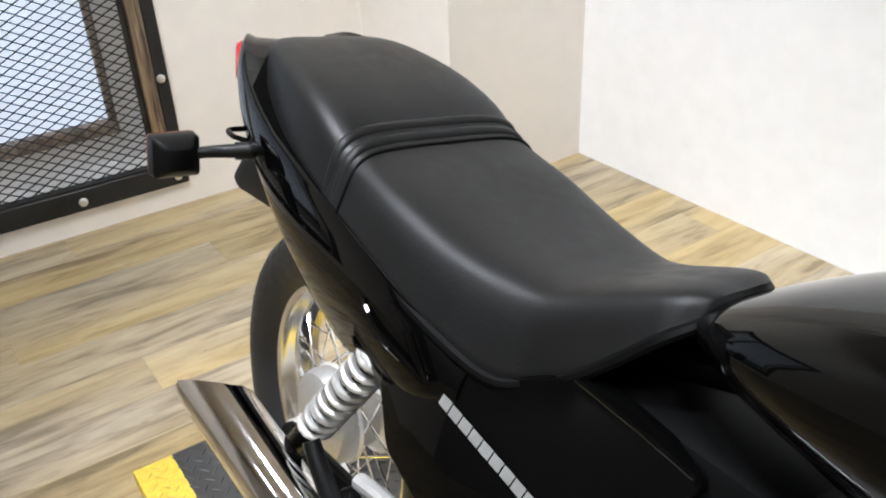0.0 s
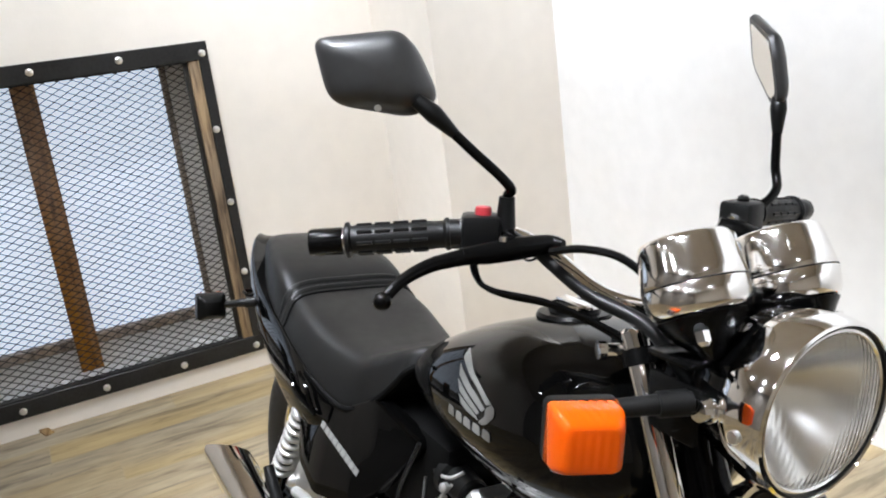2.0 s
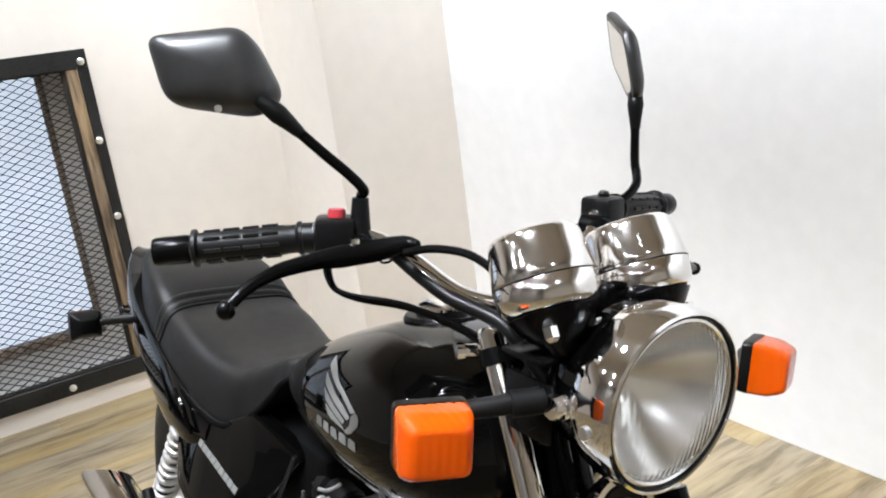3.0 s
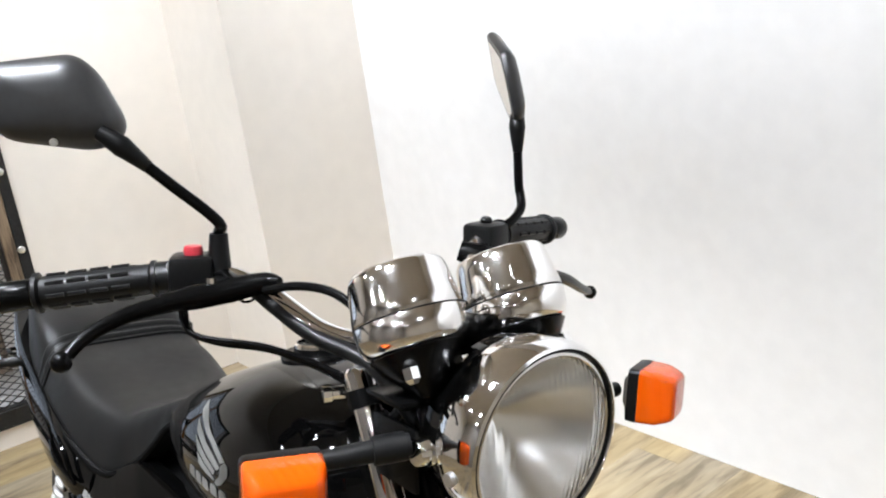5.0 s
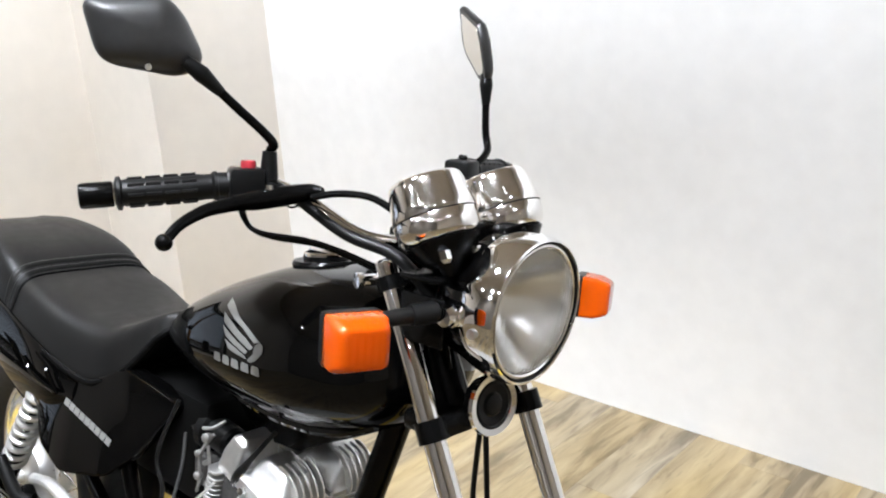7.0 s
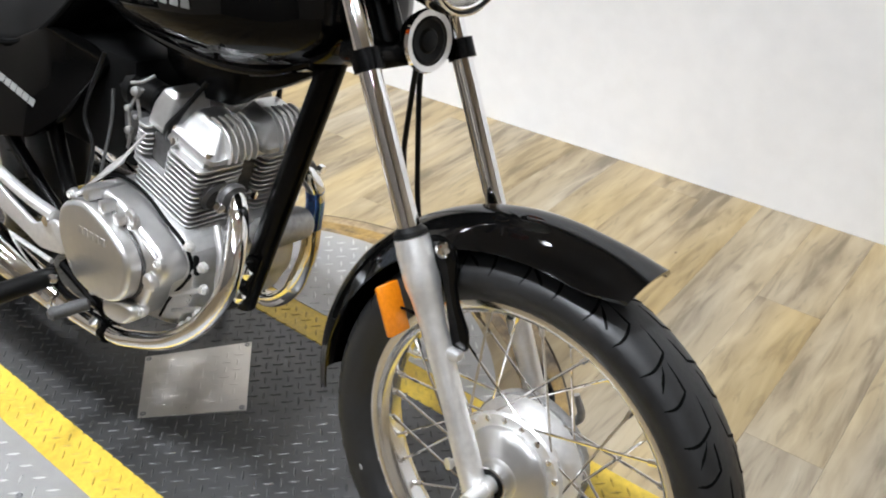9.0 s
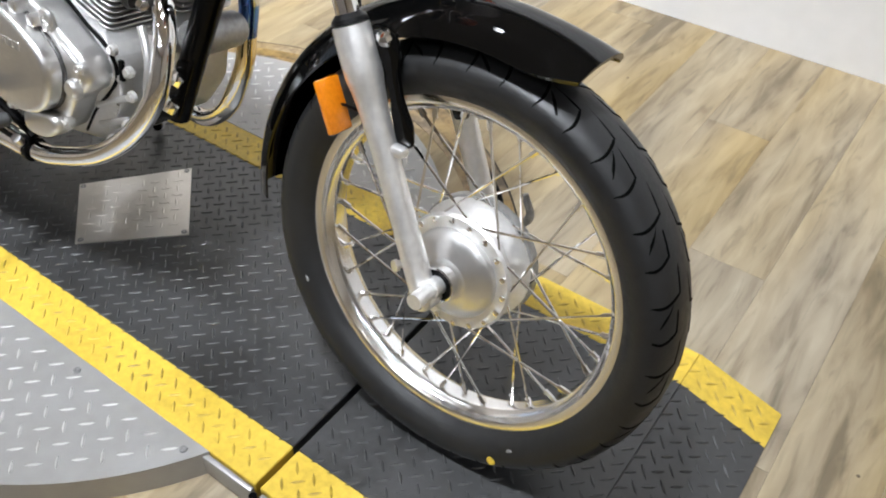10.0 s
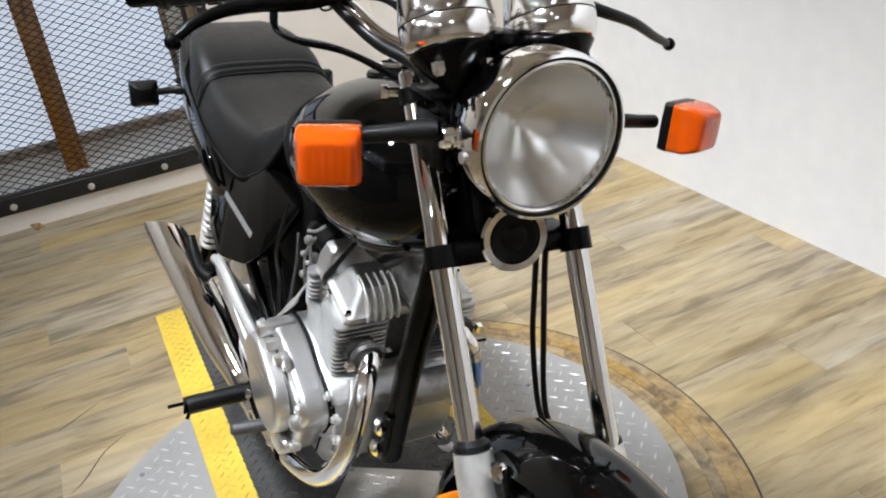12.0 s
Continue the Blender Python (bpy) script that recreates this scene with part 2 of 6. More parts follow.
PEDAL_GREY = mat("grey_pedal_rubber", (0.055, 0.055, 0.055), 0.45, vary=0.3, scale=40)
GREY_PLATE = mat("grey_plastic", (0.20, 0.20, 0.20), 0.4, vary=0.1, scale=30)


def lens_mat(name, colour, rough, transmission, ior=1.45, waves=0.0, depth=0.10):
    m = bpy.data.materials.new(name)
    m.use_nodes = True
    nt = m.node_tree
    b = nt.nodes["Principled BSDF"]
    b.inputs["Base Color"].default_value = (*colour, 1)
    b.inputs["Roughness"].default_value = rough
    b.inputs["Transmission Weight"].default_value = transmission
    b.inputs["IOR"].default_value = ior
    if waves:
        tc, w, bp = nt.nodes.new("ShaderNodeTexCoord"), nt.nodes.new("ShaderNodeTexWave"), nt.nodes.new("ShaderNodeBump")
        w.bands_direction = "Y"
        w.inputs["Scale"].default_value, w.inputs["Distortion"].default_value = waves, 0.4
        nt.links.new(tc.outputs["Object"], w.inputs["Vector"])
        bp.inputs["Strength"].default_value, bp.inputs["Distance"].default_value = depth, 0.002
        nt.links.new(w.outputs["Fac"], bp.inputs["Height"])
        nt.links.new(bp.outputs[0], b.inputs["Normal"])
    return m


ORANGE_LENS = lens_mat("amber_lens", (0.96, 0.128, 0.003), 0.10, 0.52, waves=40, depth=0.14)
AMBER_REFLECTOR = mat("amber_reflector", (0.58, 0.17, 0.006), 0.15, coat=0.6, vary=0.15, scale=200)
RED_LENS = lens_mat("red_lens", (0.6, 0.01, 0.01), 0.1, 0.3)
HEADLIGHT_GLASS = lens_mat("headlight_glass", (1, 1, 0.985), 0.01, 1.0, 1.15, waves=46, depth=0.14)
DIAL_GLASS = lens_mat("dial_glass", (1, 1, 1), 0.01, 1.0, 1.1)
MIRROR = mat("mirror_glass", (0.93, 0.94, 0.94), 0.01, metal=1.0)
REFLECTOR = mat("lamp_reflector", (0.97, 0.96, 0.95), 0.27, metal=1.0, vary=0.05, scale=30, bump=0.05, bump_scale=90)
DIAL = mat("dial_black", (0.002, 0.002, 0.002), 0.5, vary=0.2, spec=0.06)

DAYLIGHT = bpy.data.materials.new("frosted_daylight_pane")
DAYLIGHT.use_nodes = True
b = DAYLIGHT.node_tree.nodes["Principled BSDF"]
b.inputs["Base Color"].default_value = (0.6, 0.65, 0.75, 1)
b.inputs["Emission Color"].default_value = (0.70, 0.82, 1.0, 1)
b.inputs["Emission Strength"].default_value = 0.82


# ---- building helpers ----
def mesh_ob(name, bm, material, smooth=True, sharp=35):
    me = bpy.data.meshes.new(name)
    bmesh.ops.recalc_face_normals(bm, faces=bm.faces)
    bm.to_mesh(me)
    bm.free()
    me.materials.append(material)
    if smooth:
        me.shade_smooth()
        me.set_sharp_from_angle(angle=radians(sharp))
    return new(name, me)


def part(name, bm, material, parent, label="", smooth=True, sharp=35):
    ob = mesh_ob(name, bm, material, smooth, sharp)
    ob.parent = parent
    return tagged(ob, label)


def thing(name, label, category, m=None, group="", kind=""):
    ob = new(name)
    if m is not None:
        ob.matrix_world = m
    return tagged(ob, label, category, group, kind)


def add_box(bm, x0, x1, y0, y1, z0, z1, bevel=0.0, m=None, seg=2):
    tmp = bmesh.new()
    bmesh.ops.create_cube(tmp, size=1, matrix=Matrix.LocRotScale(((x0 + x1) / 2, (y0 + y1) / 2, (z0 + z1) / 2), None, (x1 - x0, y1 - y0, z1 - z0)))
    if bevel:
        bmesh.ops.bevel(tmp, geom=tmp.edges[:], offset=bevel, segments=seg, affect="EDGES", profile=0.5)
    if m is not None:
        bmesh.ops.transform(tmp, matrix=m, verts=tmp.verts)
    join(bm, tmp)
    return bm


def join(bm, tmp):
    me = bpy.data.meshes.new("tmp")
    tmp.to_mesh(me)
    tmp.free()
    bm.from_mesh(me)
    bpy.data.meshes.remove(me)


def box(*a, **k):
    return add_box(bmesh.new(), *a, **k)


def ring_loft(bm, rings, caps=True):
    """Joins closed rings of equally many points into a skin."""
    vs = [[bm.verts.new(p) for p in r] for r in rings]
    n = len(vs[0])
    for a, c in zip(vs, vs[1:]):
        for i in range(n):
            bm.faces.new((a[i], a[(i + 1) % n], c[(i + 1) % n], c[i]))
    if caps:
        bm.faces.new(vs[0])
        bm.faces.new(vs[-1])
    return bm


def smooth_path(pts, per=6):
    """Catmull-Rom through the points."""
    pts = [Vector(p) for p in pts]
    if len(pts) < 3:
        return pts
    ext = [2 * pts[0] - pts[1], *pts, 2 * pts[-1] - pts[-2]]
    out = []
    for i in range(1, len(ext) - 2):
        p0, p1, p2, p3 = ext[i - 1: i + 3]
        for k in range(per):
            t = k / per
            out.append(0.5 * (2 * p1 + (p2 - p0) * t + (2 * p0 - 5 * p1 + 4 * p2 - p3) * t * t + (3 * p1 - p0 - 3 * p2 + p3) * t ** 3))
    return out + [pts[-1]]


def add_tube(bm, pts, radius, seg=12, per=6, caps=True, smooth=True):
    path = smooth_path(pts, per) if smooth else [Vector(p) for p in pts]
    rings, side = [], None
    for i, p in enumerate(path):
        d = (path[min(i + 1, len(path) - 1)] - path[max(i - 1, 0)]).normalized()
        if side is None:
            side = d.orthogonal().normalized()
        side = (side - d * side.dot(d)).normalized()
        up = d.cross(side)
        r = radius if not isinstance(radius, (list, tuple)) else float(np.interp(i / max(1, len(path) - 1), np.linspace(0, 1, len(radius)), radius))
        rings.append([p + r * (math.cos(2 * math.pi * k / seg) * side + math.sin(2 * math.pi * k / seg) * up) for k in range(seg)])
    return ring_loft(bm, rings, caps)


def tube(pts, radius, seg=12, per=6, caps=True, smooth=True):
    return add_tube(bmesh.new(), pts, radius, seg, per, caps, smooth)


def axis_matrix(origin, direction):
    return Matrix.Translation(origin) @ Vector(direction).to_track_quat("Z", "Y").to_matrix().to_4x4()


def add_lathe(bm, profile, origin, direction, seg=40, closed=False):
    """Turns a profile of (radius, along) about an axis."""
    m = axis_matrix(origin, direction)
    rings = [[m @ Vector((r * math.cos(2 * math.pi * k / seg), r * math.sin(2 * math.pi * k / seg), h)) for k in range(seg)] for r, h in profile]
    if closed:
        rings.append(rings[0])
        ring_loft(bm, rings, False)
        bmesh.ops.remove_doubles(bm, verts=bm.verts, dist=1e-6)
        return bm
    return ring_loft(bm, rings)


def lathe(profile, origin, direction, seg=40, closed=False):
    return add_lathe(bmesh.new(), profile, origin, direction, seg, closed)


def add_plate(bm, pts, place, thick, bevel=0.0, seg=2, cuts=0):
    """A flat outline (u, v) given depth; place(u, v, d) gives the spot."""
    tmp = bmesh.new()
    a = [tmp.verts.new((u, v, 0)) for u, v in pts]
    c = [tmp.verts.new((u, v, thick)) for u, v in pts]
    n = len(pts)
    tmp.faces.new(a)
    tmp.faces.new(c)
    for i in range(n):
        tmp.faces.new((a[i], a[(i + 1) % n], c[(i + 1) % n], c[i]))
    bmesh.ops.recalc_face_normals(tmp, faces=tmp.faces)
    if bevel:
        bmesh.ops.bevel(tmp, geom=tmp.edges[:], offset=bevel, segments=seg, affect="EDGES", profile=0.5)
    bmesh.ops.triangulate(tmp, faces=[f for f in tmp.faces if len(f.verts) > 4])
    if cuts:
        bmesh.ops.subdivide_edges(tmp, edges=tmp.edges[:], cuts=cuts, use_grid_fill=True)
    for v in tmp.verts:
        v.co = place(*v.co)
    join(bm, tmp)
    return bm


def plate_xz(pts, y, thick, bevel=0.0):
    """An outline in the bike's side plane, from y outwards by thick (minus: to its right)."""
    return add_plate(bmesh.new(), pts, lambda u, v, d: Vector((u, y + (d if thick > 0 else -d), v)), abs(thick), bevel)


def rounded(pts, radius=0.01, n=4):
    """An outline with rounded corners."""
    out = []
    for i, p in enumerate(pts):
        p, a, c = Vector(p), Vector(pts[i - 1]), Vector(pts[(i + 1) % len(pts)])
        ra = min(radius, 0.45 * (a - p).length)
        rc = min(radius, 0.45 * (c - p).length)
        s, e = p + (a - p).normalized() * ra, p + (c - p).normalized() * rc
        for k in range(n + 1):
            t = k / n
            q = (1 - t) ** 2 * s + 2 * t * (1 - t) * p + t * t * e
            out.append((q.x, q.y))
    return out


def domed_xz(pts, y, thick, radius):
    """A cover with a rounded rim: outline (x, z) from y outwards by thick, its edge turned over by radius."""
    cx, cz = sum(p[0] for p in pts) / len(pts), sum(p[1] for p in pts) / len(pts)
    mean = sum(math.hypot(p[0] - cx, p[1] - cz) for p in pts) / len(pts)
    s = 1 if thick > 0 else -1
    steps = [(0.0, 0.0)] + [(abs(thick) - radius + radius * math.sin(a), radius * (1 - math.cos(a))) for a in np.linspace(0, math.pi / 2, 7)]
    rings = []
    for d, r in steps:
        g = 1 - r / mean
        rings.append([Vector((cx + (p[0] - cx) * g, y + s * d, cz + (p[1] - cz) * g)) for p in pts])
    rings.append([Vector((cx + (p[0] - cx) * 0.4, y + thick * 1.03, cz + (p[1] - cz) * 0.4)) for p in pts])
    return ring_loft(bmesh.new(), rings)


# ---- the room ----
X_WIN, Y_WALL, X_FAR, Y_FAR, HIGH = -3.055, 1.512, 3.6, -3.8, 2.9
WY0, WY1, WZ0, WZ1 = -1.32, 0.205, 0.145, 1.278


def wall(name, boxes, material, label):
    bm = bmesh.new()
    for bx in boxes:
        add_box(bm, *bx)
    return tagged(mesh_ob(name, bm, material, False), label, "wall", kind="structure")


wall("wall_west", [(X_WIN - 0.16, X_WIN, Y_FAR, WY0, 0, HIGH), (X_WIN - 0.16, X_WIN, WY1, Y_WALL + 0.12, 0, HIGH), (X_WIN - 0.16, X_WIN, WY0, WY1, 0, WZ0), (X_WIN - 0.16, X_WIN, WY0, WY1, WZ1, HIGH)], WALL_CREAM, "cream painted wall with a barred window opening")
wall("wall_north", [(X_WIN, X_FAR, Y_WALL, Y_WALL + 0.12, 0, HIGH)], WALL_WHITE, "plain white painted wall beside the motorcycle")
# two unseen walls, added to shape reflections and bounce light
wall("wall_east", [(X_FAR, X_FAR + 0.12, Y_FAR, Y_WALL + 0.12, 0, HIGH)], WALL_EAST, "unseen cream wall added to close the room and brighten reflections")
wall("wall_south", [(X_WIN - 0.16, X_FAR + 0.12, Y_FAR - 0.12, Y_FAR, 0, HIGH)], WALL_FAR, "unseen taupe wall added to close the room and darken reflections")
tagged(mesh_ob("ceiling", box(X_WIN - 0.16, X_FAR + 0.12, Y_FAR - 0.12, Y_WALL + 0.12, HIGH, HIGH + 0.1), CEILING, False), "khaki painted ceiling", "ceiling", kind="structure")
# boxed column in the corner of the two walls
wall("wall_corner_column", [(X_WIN, -2.53, 0.965, Y_WALL, 0, HIGH)], WALL_CREAM, "cream painted boxed column in the corner of the room")

# ---- barred window ----
win = thing("window_1", "barred window with black steel frame and expanded metal mesh", "window", kind="structure")
FR = 0.068
X_F = X_WIN + 0.012
for nm, bx in (("window_frame", (X_WIN, X_F, WY0 - FR, WY1 + FR, WZ1, WZ1 + FR)), ("window_frame", (X_WIN, X_F, WY0 - FR, WY1 + FR, WZ0 - FR, WZ0)), ("window_frame", (X_WIN, X_F, WY1 + 0.030, WY1 + FR, WZ0, WZ1)), ("window_frame", (X_WIN, X_F, WY0 - FR, WY0, WZ0, WZ1))):
    part(nm, box(*bx, bevel=0.002, seg=1), FRAME_STEEL, win, "black painted flat steel bar")
    # inner angle leg
for nm, bx in (("angle_leg", (X_WIN - 0.03, X_WIN + 0.004, WY0, WY1, WZ1 - 0.006, WZ1)), ("angle_leg", (X_WIN - 0.03, X_WIN + 0.004, WY0, WY1, WZ0, WZ0 + 0.006)), ("angle_leg", (X_WIN - 0.03, X_WIN + 0.004, WY1 - 0.006, WY1, WZ0 + 0.006, WZ1 - 0.006))):
    part(nm, box(*bx), FRAME_STEEL, win)
screw = lathe([(0.0135, 0), (0.0135, 0.004), (0.010, 0.007), (0.003, 0.0085), (0.0001, 0.0085)], (0, 0, 0), (1, 0, 0), 14)
screw_ob = part("screw", screw, ZINC, win, "zinc screw head")
screw_ob.location = (X_F, 0.250, 1.302)
spots = [(0.249, 1.302 - 0.2915 * i) for i in range(1, 4)] + [(0.240 - 0.299 * i, 0.106) for i in range(0, 6)] + [(0.250 - 0.301 * i, 1.315) for i in range(1, 6)]
for y, z in spots:
    o = new("screw", screw_ob.data)
    o.parent, o.location = win, (X_F, y, z)
# expanded mesh: zigzag strands that meet at their bends
verts, faces = [], []
PY, PZ, TH = 0.050, 0.0138, 0.0019


def strand(bm_v, bm_f, row):
    z = WZ0 + row * PZ
    n = int((WY1 - WY0) / (PY / 2))
    for i in range(n + 1):
        y = WY0 + i * PY / 2
        zz = z + (PZ / 2 if (i + row) % 2 else -PZ / 2) * 0.92
        base = len(bm_v)
        for dx, dz in ((-0.0015, -TH), (0.0015, -TH), (0.0015, TH), (-0.0015, TH)):
            bm_v.append((X_WIN - 0.012 + dx, y, min(max(zz + dz, WZ0), WZ1)))
        if i:
            for k in range(4):
                bm_f.append((base - 4 + k, base - 4 + (k + 1) % 4, base + (k + 1) % 4, base + k))


for row in range(int((WZ1 - WZ0) / PZ) + 1):
    strand(verts, faces, row)
me = bpy.data.meshes.new("mesh_screen")
me.from_pydata(verts, [], faces)
me.materials.append(MESH_STEEL)
o = new("mesh_screen", me)
o.parent = win
tagged(o, "dark expanded metal security mesh", kind="stuff")
part("edge_stud", box(X_WIN - 0.02, X_WIN + 0.008, WY1 - 0.012, WY1 + 0.0295, WZ0, WZ1, bevel=0.003), REVEAL_WOOD, win, "pale knotty timber strip beside the mesh")
part("mesh_edge", box(X_WIN - 0.016, X_WIN - 0.006, WY1 - 0.030, WY1 - 0.0125, WZ0, WZ1, bevel=0.002), MESH_STEEL, win)
# wooden reveal and sash behind the mesh
for bx, mt in (((X_WIN - 0.16, X_WIN - 0.032, WY1, WY1 + 0.03, WZ0, WZ1), WALL_WHITE), ((X_WIN - 0.158, X_WIN - 0.032, WY0, WY1, WZ0 - 0.02, WZ0 + 0.004), WALL_WHITE), ((X_WIN - 0.158, X_WIN - 0.032, WY0, WY1, WZ1 - 0.004, WZ1 + 0.02), GREY_PLATE)):
    part("reveal", box(*bx), mt, win, "pale painted window reveal")
XS = X_WIN - 0.15
part("mullion", box(XS - 0.02, XS + 0.045, -0.428, -0.343, WZ0 + 0.004, WZ1 - 0.004, bevel=0.004), BROWN_WOOD, win, "brown stained wooden mullion")
part("sash_rail", box(XS - 0.02, XS + 0.03, WY0, 0.128, 0.245, 0.285, bevel=0.003), GREY_WOOD, win, "grey weathered wooden sash rail")
part("sill_board", box(XS - 0.02, XS + 0.006, WY0, WY1 - 0.001, WZ0 + 0.005, 0.2445), WALL_WHITE, win, "pale painted board under the sash")
part("side_board", box(XS - 0.02, XS + 0.006, 0.1285, WY1 - 0.001, 0.246, WZ1 - 0.005), WALL_WHITE, win, "pale painted board beside the sash")
part("sash_stile", box(XS - 0.01, XS + 0.02, 0.104, 0.128, 0.286, WZ1 - 0.004, bevel=0.003), GREY_WOOD, win)
part("pane", box(XS - 0.03, XS - 0.024, WY0, WY1, WZ0, WZ1), DAYLIGHT, win, "bright frosted window pane")
latch = part("latch_box", box(X_WIN - 0.09, X_WIN - 0.03, -0.97, -0.80, WZ0 + 0.004, WZ0 + 0.25, bevel=0.004), FRAME_STEEL, win, "black steel latch box")
part("latch_hook", tube([(X_WIN - 0.028, -0.86, 0.34), (X_WIN - 0.02, -0.835, 0.34), (X_WIN - 0.02, -0.83, 0.30), (X_WIN - 0.02, -0.85, 0.29)], 0.004, 8), DIAMOND_YELLOW, latch, "yellow zinc hook")

# ---- turntable ----
PT = 0.05
CX, CY, RD = -0.7615, 0.005, 0.606
table = thing("turntable", "round diamond-plate turntable with black ramp and yellow edge stripes", "turntable", pose(0, 0, 0))
Y0, Y1, SW = -0.286, 0.325, 0.0785
XA, XB = -1.862, 0.42


def half_disc(sign):
    bm = bmesh.new()
    edge = Y0 if sign < 0 else Y1
    a0 = math.asin(abs(edge - CY) / RD)
    pts = []
    for i in range(41):
        a = a0 + (math.pi - 2 * a0) * i / 40
        pts.append((CX + RD * math.cos(a), CY + sign * RD * math.sin(a)))
    return add_plate(bm, pts, lambda u, v, d: Vector((u, v, 0.0 + d)), PT)


for s in (-1, 1):
    o = part("disc_segment", half_disc(s), DIAMOND_ALU, table, "bare aluminium diamond plate", False)
GAP = 0.004
for nm, xa, xb in (("ramp", XA, -1.389 - GAP), ("deck", -1.389, -0.139), ("flap", -0.139 + GAP * 2.5, 0.27)):
    part(nm, box(xa, xb, Y0 + SW, Y1 - SW, 0.012, PT, bevel=0.0015, seg=1), DIAMOND_BLACK, table, "black painted diamond plate", False)
    part("edge_stripe", box(xa, xb, Y0, Y0 + SW, 0.012, PT, bevel=0.0015, seg=1), DIAMOND_YELLOW, table, "yellow painted edge stripe", False)
    part("edge_stripe", box(xa, xb, Y1 - SW, Y1, 0.012, PT, bevel=0.0015, seg=1), DIAMOND_YELLOW, table, "yellow painted edge stripe", False)
part("underframe", box(XA + 0.02, 0.26, Y0 + 0.012, Y1 - 0.012, 0.0, 0.0115), SATIN, table)
# bent-down lip at the end of the flap
for ya, yb, mt in ((Y0 + SW, Y1 - SW, DIAMOND_BLACK), (Y0, Y0 + SW, DIAMOND_YELLOW), (Y1 - SW, Y1, DIAMOND_YELLOW)):
    bm = bmesh.new()
    add_plate(bm, [(0.2705, PT - 0.0005), (XB, 0.006), (XB - 0.004, 0.0005), (0.2705, 0.032)], lambda u, v, d: Vector((u, ya + d, v)), yb - ya)
    part("flap_lip", bm, mt, table, "", False)
# raised lugs of the diamond plate, alternating by a right angle


def lugs(region, z, pitch, length, width, high, material, label, parent, keep=lambda x, y: True, turn=45.0, fall=0.0):
    vs, fs = [], []
    x0, x1, y0, y1 = region
    c, s = math.cos(radians(turn)), math.sin(radians(turn))
    mx, my, reach = (x0 + x1) / 2, (y0 + y1) / 2, max(x1 - x0, y1 - y0)
    n = int(reach / pitch) + 2
    for i in range(-n, n + 1):
        for j in range(-n, n + 1):
            u, v = i * pitch, j * pitch
            x, y = mx + c * u - s * v, my + s * u + c * v
            if not (x0 < x < x1 and y0 < y < y1 and keep(x, y)):
                continue
            a = radians(turn) + (math.pi / 2 if (i + j) % 2 else 0)
            dx, dy = math.cos(a), math.sin(a)
            base = len(vs)
            for l, w, h in ((-length, 0, 0), (-length * 0.3, width, 0), (length * 0.3, width, 0), (length, 0, 0), (length * 0.3, -width, 0), (-length * 0.3, -width, 0), (-length * 0.6, 0, high), (length * 0.6, 0, high)):
                px = x + dx * l - dy * w
                vs.append((px, y + dy * l + dx * w, z + h - fall * (px - x0)))
            b6, b7 = base + 6, base + 7
            fs += [(base, base + 5, b6), (base, b6, base + 1), (base + 1, b6, b7, base + 2), (base + 2, b7, base + 3), (base + 3, b7, base + 4), (base + 4, b7, b6, base + 5)]
    m = bpy.data.meshes.new("diamond_lug")
    m.from_pydata(vs, [], fs)
    m.materials.append(material)
    ob = new("diamond_lug", m)
    ob.parent = parent
    return tagged(ob, label, kind="stuff")


PATCH = [(-0.893, -0.010), (-0.762, 0.160), (-0.612, 0.018), (-0.755, -0.124)]


def in_patch(x, y, grow=0.0):
    inside = True
    for (ax, ay), (bx, by) in zip(PATCH, PATCH[1:] + PATCH[:1]):
        inside = inside and (bx - ax) * (y - ay) - (by - ay) * (x - ax) < grow
    return inside


lugs((XA + 0.01, 0.265, Y0 + SW + 0.004, Y1 - SW - 0.004), PT - 0.0002, 0.0225, 0.0125, 0.0026, 0.0018, LUG_BLACK, "raised black diamond lugs", table, lambda x, y: not in_patch(x, y) and abs(x + 0.134) > 0.012 and abs(x + 1.39) > 0.012)
for a, c in ((Y0, Y0 + SW), (Y1 - SW, Y1)):
    lugs((XA + 0.01, 0.265, a + 0.008, c - 0.008), PT - 0.0002, 0.0225, 0.0125, 0.0026, 0.0014, LUG_YELLOW, "raised yellow diamond lugs", table, lambda x, y: abs(x + 0.134) > 0.012 and abs(x + 1.39) > 0.012)
for sgn in (-1, 1):
    lugs((CX - RD, CX + RD, CY - RD, Y0 - 0.01) if sgn < 0 else (CX - RD, CX + RD, Y1 + 0.01, CY + RD), PT - 0.0002, 0.031, 0.0135, 0.0028, 0.0019, LUG_ALU, "raised bare diamond lugs", table, lambda x, y: (x - CX) ** 2 + (y - CY) ** 2 < (RD - 0.015) ** 2)
FALL = (PT - 0.0065) / (XB - 0.2705)
lugs((0.2705, XB - 0.01, Y0 + SW + 0.004, Y1 - SW - 0.004), PT - 0.0006, 0.0225, 0.0125, 0.0026, 0.0018, LUG_BLACK, "raised black diamond lugs", table, fall=FALL)
for a, c in ((Y0, Y0 + SW), (Y1 - SW, Y1)):
    lugs((0.2705, XB - 0.01, a + 0.008, c - 0.008), PT - 0.0006, 0.0225, 0.0125, 0.0026, 0.0014, LUG_YELLOW, "raised yellow diamond lugs", table, fall=FALL)
bm = bmesh.new()
add_plate(bm, PATCH, lambda u, v, d: Vector((u, v, PT + d)), 0.0022)
part("steel_patch", bm, STEEL_PATCH, table, "dull grey steel cover plate")
